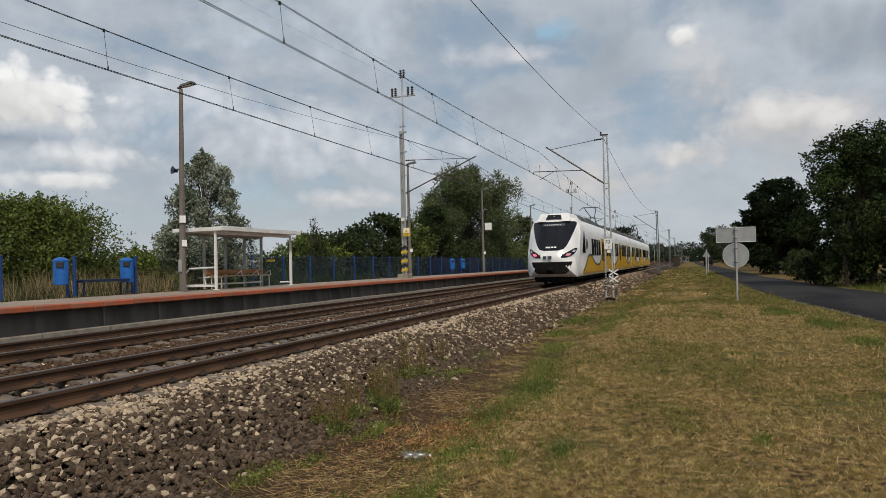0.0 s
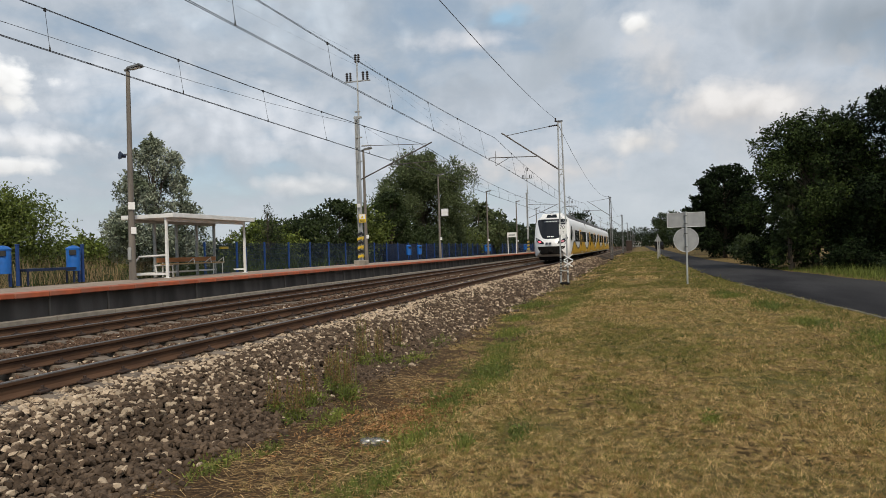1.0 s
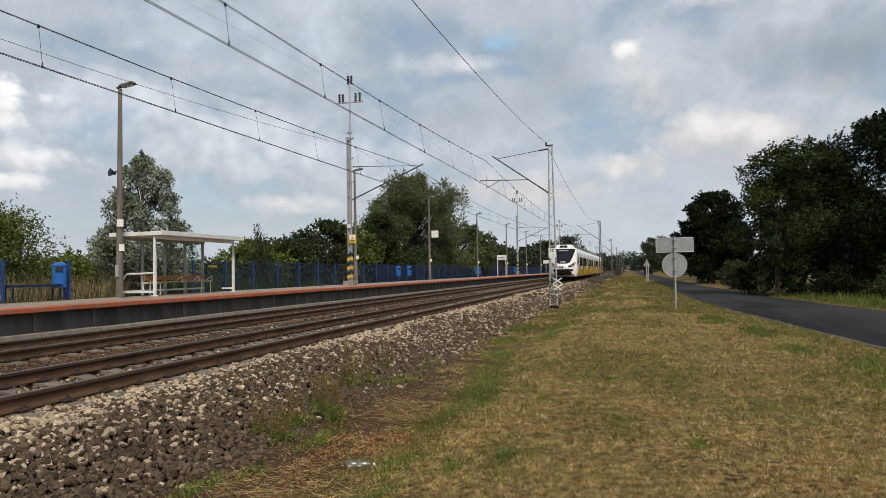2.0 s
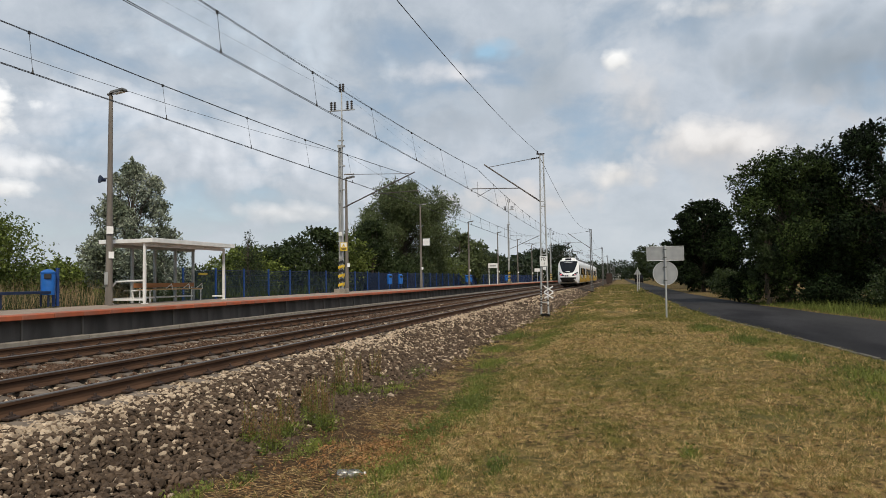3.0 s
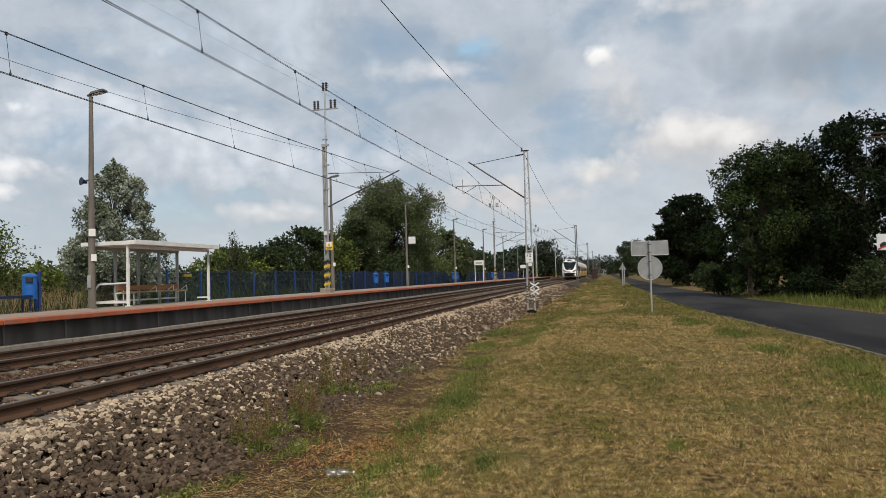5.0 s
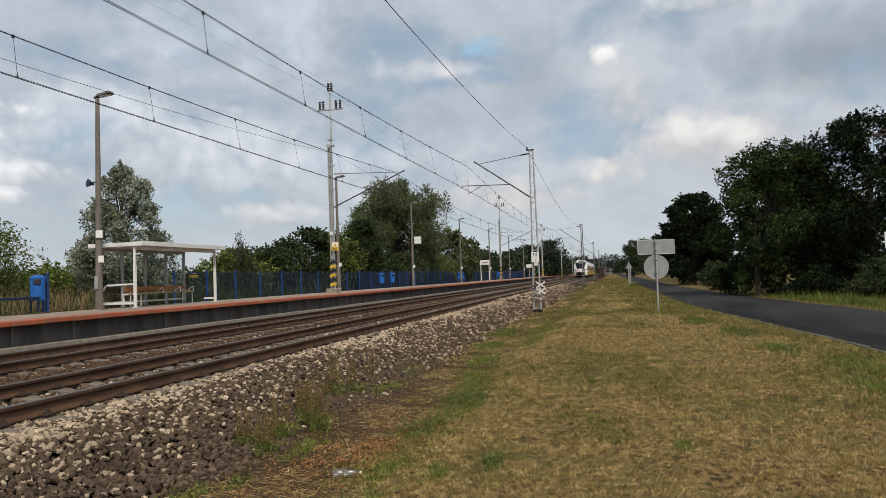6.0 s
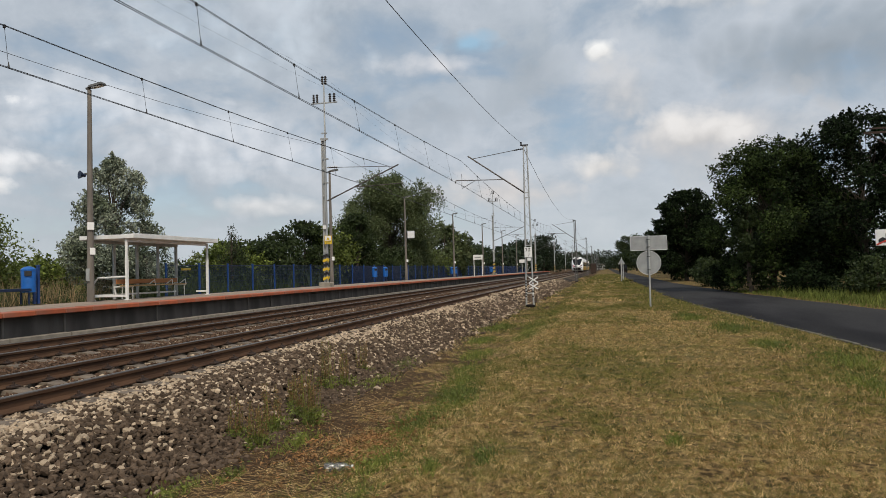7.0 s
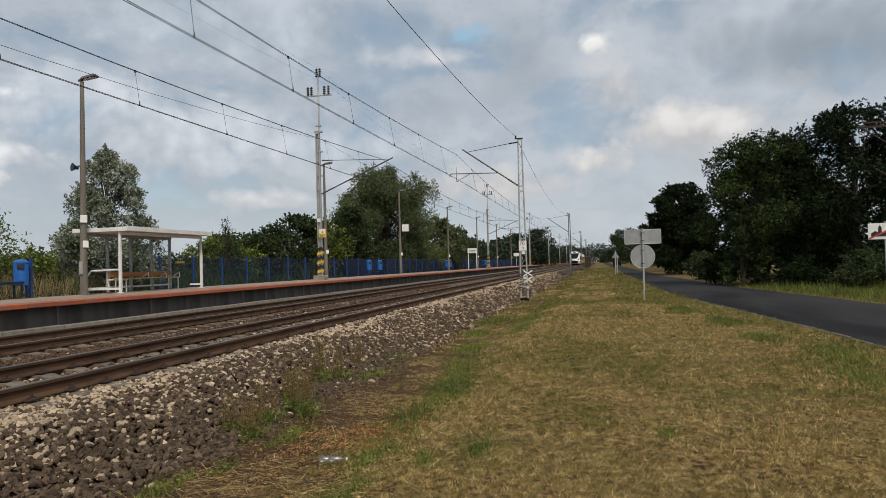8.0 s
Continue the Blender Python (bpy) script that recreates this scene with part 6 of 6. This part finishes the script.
def far_woods():
    """Low woods and hedges on the horizon, one uneven mass of leaf clumps."""
    blobs = []
    rnd = random.Random(77)
    def row(xa, ya, xb, yb, n, h, s):
        for k in range(n):
            u = (k + rnd.uniform(-0.4, 0.4)) / n
            x, y = xa + (xb - xa) * u + rnd.uniform(-4, 4), ya + (yb - ya) * u + rnd.uniform(-6, 6)
            hh = h * rnd.uniform(0.65, 1.2)
            blobs.append((x, y, hh * 0.5, s * rnd.uniform(0.7, 1.4), s, hh * 0.55))
    row(-26, 118, -24, 330, 46, 5.8, 4.0)
    row(-45, 90, -38, 130, 14, 4.6, 4.0)
    row(-190, 130, -46, 190, 46, 6.0, 7.0)
    row(-130, 75, -55, 105, 22, 3.4, 5.0)
    row(-70, 330, 60, 620, 40, 10.0, 11.0)
    row(16, 190, 30, 330, 20, 9.0, 7.0)
    row(30, 60, 70, 40, 12, 9.0, 7.0)
    pts = crown_points(blobs, 60000, 0.7)
    pts = pts[pts[:, 2] > -0.4]
    ob = part("far_woods", leaves_mesh("far_woods", pts, 0.55, "leaf_far", slim=0.7), "leaf_far")
    tagged(ob, "dark green woods and hedges on the horizon", "woods", kind="stuff")


def lawn_patch(x, y):
    """0 where the lawn is dry straw, 1 where it is green."""
    g = fbm(x, y * 0.7, 1.1, 21) + 0.5 * (value_noise(x, y, 0.35, 5) - 0.5)
    edge = smooth_step(1.5, 3.9, x - 1.3 * (fbm(x, y, 0.8, 9) - 0.5) + 0.045 * np.maximum(y - 14, 0))
    strip = np.exp(-((x + 2.27) / 0.30) ** 2)
    far = 0.25 * smooth_step(13, 28, y) + 0.30 * smooth_step(22, 42, y)
    return np.clip(0.16 + 2.6 * (g - 0.54) + edge * 0.85 + strip * 0.6 + far, 0.03, 0.97)


def grasses():
    def field(y0, y1, dens, x0=-3.3, x1=5.0):
        x, y = scatter(x0, x1, y0, y1, dens)
        k = (x < np.interp(y, [p[1] for p in ROAD_NEAR], [p[0] for p in ROAD_NEAR]) - 0.05 + 0.22 * (fbm(x, y, 1.5, 3) - 0.35))
        thin = np.maximum(0.22 + 0.78 * smooth_step(-2.7, -1.8, x + 0.3 * np.sin(y * 1.1)), 0.85 * smooth_step(14, 21, y))
        k &= RNG.random(len(x)) < thin
        return x[k], y[k]
    dry, green = [], []
    # tufts per square metre, blades in a tuft, spread, height, width
    bands = ((-7.0, 2.0, 90, 16, 0.05, 0.045, 0.009), (2.0, 7, 230, 54, 0.032, 0.040, 0.0048), (7, 12, 150, 46, 0.042, 0.044, 0.0066), (12, 20, 80, 33, 0.058, 0.050, 0.0105),
             (20, 34, 54, 15, 0.09, 0.06, 0.021), (34, 70, 10, 14, 0.18, 0.08, 0.05), (70, 160, 1, 12, 0.40, 0.13, 0.15))
    for y0, y1, dens, per, spread, h, w in bands:
        x, y = field(y0, y1, dens, x0=-3.3 if y0 < 12 else -4.4)
        g = RNG.random(len(x)) < lawn_patch(x, y)
        n = (per * RNG.uniform(0.4, 1.6, len(x))).astype(int)
        tall = np.repeat(RNG.uniform(0.45, 1.0, len(x)) * (0.55 + 0.9 * fbm(x, y, 2.6, 40)) * 1.5, n)
        cx, cy, g = np.repeat(x, n), np.repeat(y, n), np.repeat(g, n)
        g = np.where(RNG.random(len(g)) < 0.25 - 0.15 * smooth_step(20, 40, cy), ~g, g)
        off = RNG.normal(size=(len(cx), 2)) * spread
        px, py = cx + off[:, 0], cy + off[:, 1]
        roots = np.stack([px, py, ground_z(px, py) - 0.004], 1)
        dry.append(blades_mesh("dry_grass", roots[~g], h * tall[~g], w, "straw", 2.3))
        green.append(blades_mesh("green_grass", roots[g], h * 1.05 * tall[g], w, "blade", 1.1))
    for me in dry:
        tagged(new("dry_grass", me), "short dry straw-coloured mown grass", "grass", kind="stuff")
    for me in green:
        tagged(new("green_grass", me), "short green grass among the straw", "grass", kind="stuff")
    # cut straw lying flat near the ballast foot
    x, y = scatter(-4.0, -1.4, 3.0, 22, 330)
    k = RNG.random(len(x)) < 0.25 + 0.75 * (np.sin(x * 2.1 + y * 0.8) * np.sin(y * 0.9) + 0.4 * np.sin(y * 3.1 + x) > 0.05)
    x, y = x[k], y[k]
    n = len(x)
    a = RNG.normal(0.25, 0.6, n)
    d = np.stack([np.cos(a), np.sin(a), RNG.normal(size=n) * 0.15], 1) * RNG.uniform(0.04, 0.16, n)[:, None]
    s = np.stack([-np.sin(a), np.cos(a), np.zeros(n)], 1) * 0.0019
    c = np.stack([x, y, ground_z(x, y) + RNG.uniform(0.004, 0.03, n)], 1)
    v = np.stack([c - d - s, c - d + s, c + d + s, c + d - s], 1).reshape(-1, 3)
    tagged(new("cut_straw", raw_mesh("cut_straw", v, np.arange(4 * n).reshape(n, 4), "straw")), "loose cut straw lying at the ballast foot", "straw", kind="stuff")
    # green weeds in tufts along the foot of the ballast and the edge of the lawn
    spots = [(-2.26, 10.6, 0.5), (-2.43, 8.5, 0.45), (-2.0, 9.4, 0.4), (-2.4, 11.6, 0.5), (-2.65, 13.2, 0.5), (-2.9, 15.8, 0.6), (-3.3, 18.8, 0.6), (-3.5, 23, 0.7), (-2.2, 6.4, 0.3), (-2.0, 5.2, 0.25),
             (-1.13, 6.4, 0.16), (-1.56, 6.0, 0.14), (-3.6, 6.2, 0.16), (-3.85, 5.6, 0.24), (-3.5, 7.5, 0.3), (-4.2, 8.3, 0.25), (-4.2, 13.9, 0.5), (-4.0, 11.8, 0.45), (0.6, 7.0, 0.12),
             (3.4, 10.5, 0.6), (3.9, 13.0, 0.7), (3.2, 15.5, 0.6), (3.1, 19.5, 0.7), (2.6, 24.0, 0.8)]
    rnd = random.Random(8)
    for x0, y0, r in spots:
        n = int(1000 * r)
        q = RNG.normal(size=(n, 2)) * r * 0.5 * np.array([0.6, 1.7])
        x, y = x0 + q[:, 0], y0 + q[:, 1]
        roots = np.stack([x, y, ground_z(x, y) - 0.01], 1)
        o = thing("weed_tuft", pose(0, 0, 0), "fresh green weed tuft on the verge", "weed", group="green tufts")
        part("foliage", blades_mesh("foliage", roots, 0.085 + 0.05 * r, 0.010 + 0.0009 * y0, "lush", 0.7), "lush", o)["kind"] = "stuff"
        m = int(260 * r)
        q = RNG.normal(size=(m, 2)) * r * 0.55 * np.array([0.8, 1.4])
        x, y = x0 + q[:, 0], y0 + q[:, 1]
        part("leafage", leaves_mesh("leafage", np.stack([x, y, ground_z(x, y) + RNG.uniform(0.01, 0.11, m)], 1), 0.022, "lush", flat=0.5), "lush", o)["kind"] = "stuff"
    # ragged green strip along the edge of the mown lawn
    x, y = -2.30 + 0.12 * np.sin(np.arange(26000) * 0.37) + RNG.normal(size=26000) * 0.21, 4.5 + 28 * RNG.random(26000) ** 1.6
    k = RNG.random(len(x)) < smooth_step(0.46, 0.62, fbm(x * 0.8, y * 0.5, 1.5, 31)) * 0.9 + 0.06
    x, y = x[k], y[k]
    strip = blades_mesh("grass_strip", np.stack([x, y, ground_z(x, y) - 0.005], 1), 0.085 * (0.8 + 0.01 * y), 0.012, "lush", 0.75)
    tagged(new("grass_strip", strip), "ragged strip of fresh green grass along the ditch", "grass", kind="stuff")
    # withered brown weeds on the verge
    n = 6000
    x, y = -2.75 + RNG.normal(size=n) * 0.36, 7.6 + RNG.normal(size=n) * 0.9
    k = np.sin(x * 7.0 + 2.0 * np.sin(y * 3.0)) * np.sin(y * 5.3 + 1.7 * np.sin(x * 4.0)) + RNG.normal(size=n) * 0.25 > 0.08
    x, y = x[k], y[k]
    n = len(x)
    dead = leaves_mesh("withered_weeds", np.stack([x, y, ground_z(x, y) + RNG.uniform(0.0, 0.07, n)], 1), 0.026, "dead", flat=0.4, slim=0.28)
    tagged(new("withered_weeds", dead), "withered reddish-brown weeds lying on the verge", "weeds", kind="stuff")
    # tall seeding weeds at the ballast foot
    for x0, y0, h, n in ((-4.05, 8.0, 0.62, 16), (-3.75, 8.5, 0.75, 24), (-4.3, 7.6, 0.55, 14), (-4.45, 10.7, 0.95, 20), (-4.3, 11.2, 0.75, 14), (-3.9, 7.3, 0.5, 14), (-4.4, 9.3, 0.5, 12), (-4.5, 12.6, 0.7, 14), (-4.1, 8.9, 0.6, 14)):
        o = thing("seeding_weed", pose(x0, y0, float(ground_z(x0, y0))), "tall thin weed stalks with brown seed heads", "weed", group="tall weeds at the ballast foot")
        b = Builder()
        seeds = []
        for k in range(n):
            a, q = rnd.uniform(0, 6.28), rnd.uniform(0, 0.13)
            p0 = Vector((q * math.cos(a), q * math.sin(a) * 1.4, -0.02))
            p1 = p0 + Vector((rnd.uniform(-0.06, 0.06), rnd.uniform(-0.06, 0.06), h * rnd.uniform(0.6, 1.05)))
            b.tube(p0, p1, 0.0035, 0.0015, 4)
            for j in range(40):
                u = rnd.uniform(0.35, 1.0)
                seeds.append(p0.lerp(p1, u) + Vector((rnd.gauss(0, 0.016), rnd.gauss(0, 0.016), 0)))
        part("stem", b, "lush", o)["kind"] = "stuff"
        part("seed_head", leaves_mesh("seed_head", np.array(seeds), 0.013, "dock"), "dock", o)["kind"] = "stuff"
        m = n * 14
        part("leafage", leaves_mesh("leafage", np.stack([RNG.normal(size=m) * 0.09, RNG.normal(size=m) * 0.12, RNG.uniform(0.02, 0.3, m) * h], 1), 0.03, "lush", slim=0.3), "lush", o)["kind"] = "stuff"
    # tall grass and weeds behind the platform
    for name, box, dens, h, w, mt, label in (("tall_grass", (-24, -17.6, 9, 24), 60, 0.95, 0.022, "reed", "tall dry yellowish grass behind the platform"),
                                             ("tall_weeds", (-27, -17.6, 9, 40), 60, 0.62, 0.04, "leaf_mid", "rank green weeds behind the platform"),
                                             ("tall_grass", (-60, -19, 34, 110), 4, 1.1, 0.12, "leaf_mid", "rough grass beyond the fence"),
                                             ("verge_grass", (7.3, 26, 14, 46), 75, 0.20, 0.022, "verge", "rough grass between lane and trees, sunlit tone in its colour"),
                                             ("verge_weeds", (8.3, 26, 20, 42), 60, 0.42, 0.035, "verge", "tall green weeds before the trees")):
        x, y = scatter(*box, dens)
        if name.startswith("verge"):
            k = x > np.interp(y, [p[1] for p in ROAD_FAR], [p[0] for p in ROAD_FAR]) + (0.15 if name == "verge_grass" else 0.7)
            x, y = x[k], y[k]
        clumpy = RNG.random(len(x)) < 0.45 + 0.55 * np.sin(x * 1.3 + 0.7 * y) * np.sin(y * 0.8 - x * 0.4) if name != "verge_grass" else np.ones(len(x), bool)
        x, y = x[clumpy], y[clumpy]
        me = blades_mesh(name, np.stack([x, y, ground_z(x, y) - 0.02], 1), h, w, mt, 0.35)
        tagged(new(name, me), label, "grass", kind="stuff")


# ---------------------------------------------------------------- assembly
ground()
road()
ballast_bed()
platform()
rails_and_sleepers()
the_train = build_train()
shelter()
bin_and_stand()
fence()
lamps()
overhead_line()
road_signs()
pole_with_deck()
far_buildings()
litter()
trees()
far_woods()
grasses()
ballast_stones()


def motions():
    walk(the_train, train_rows())


motions()
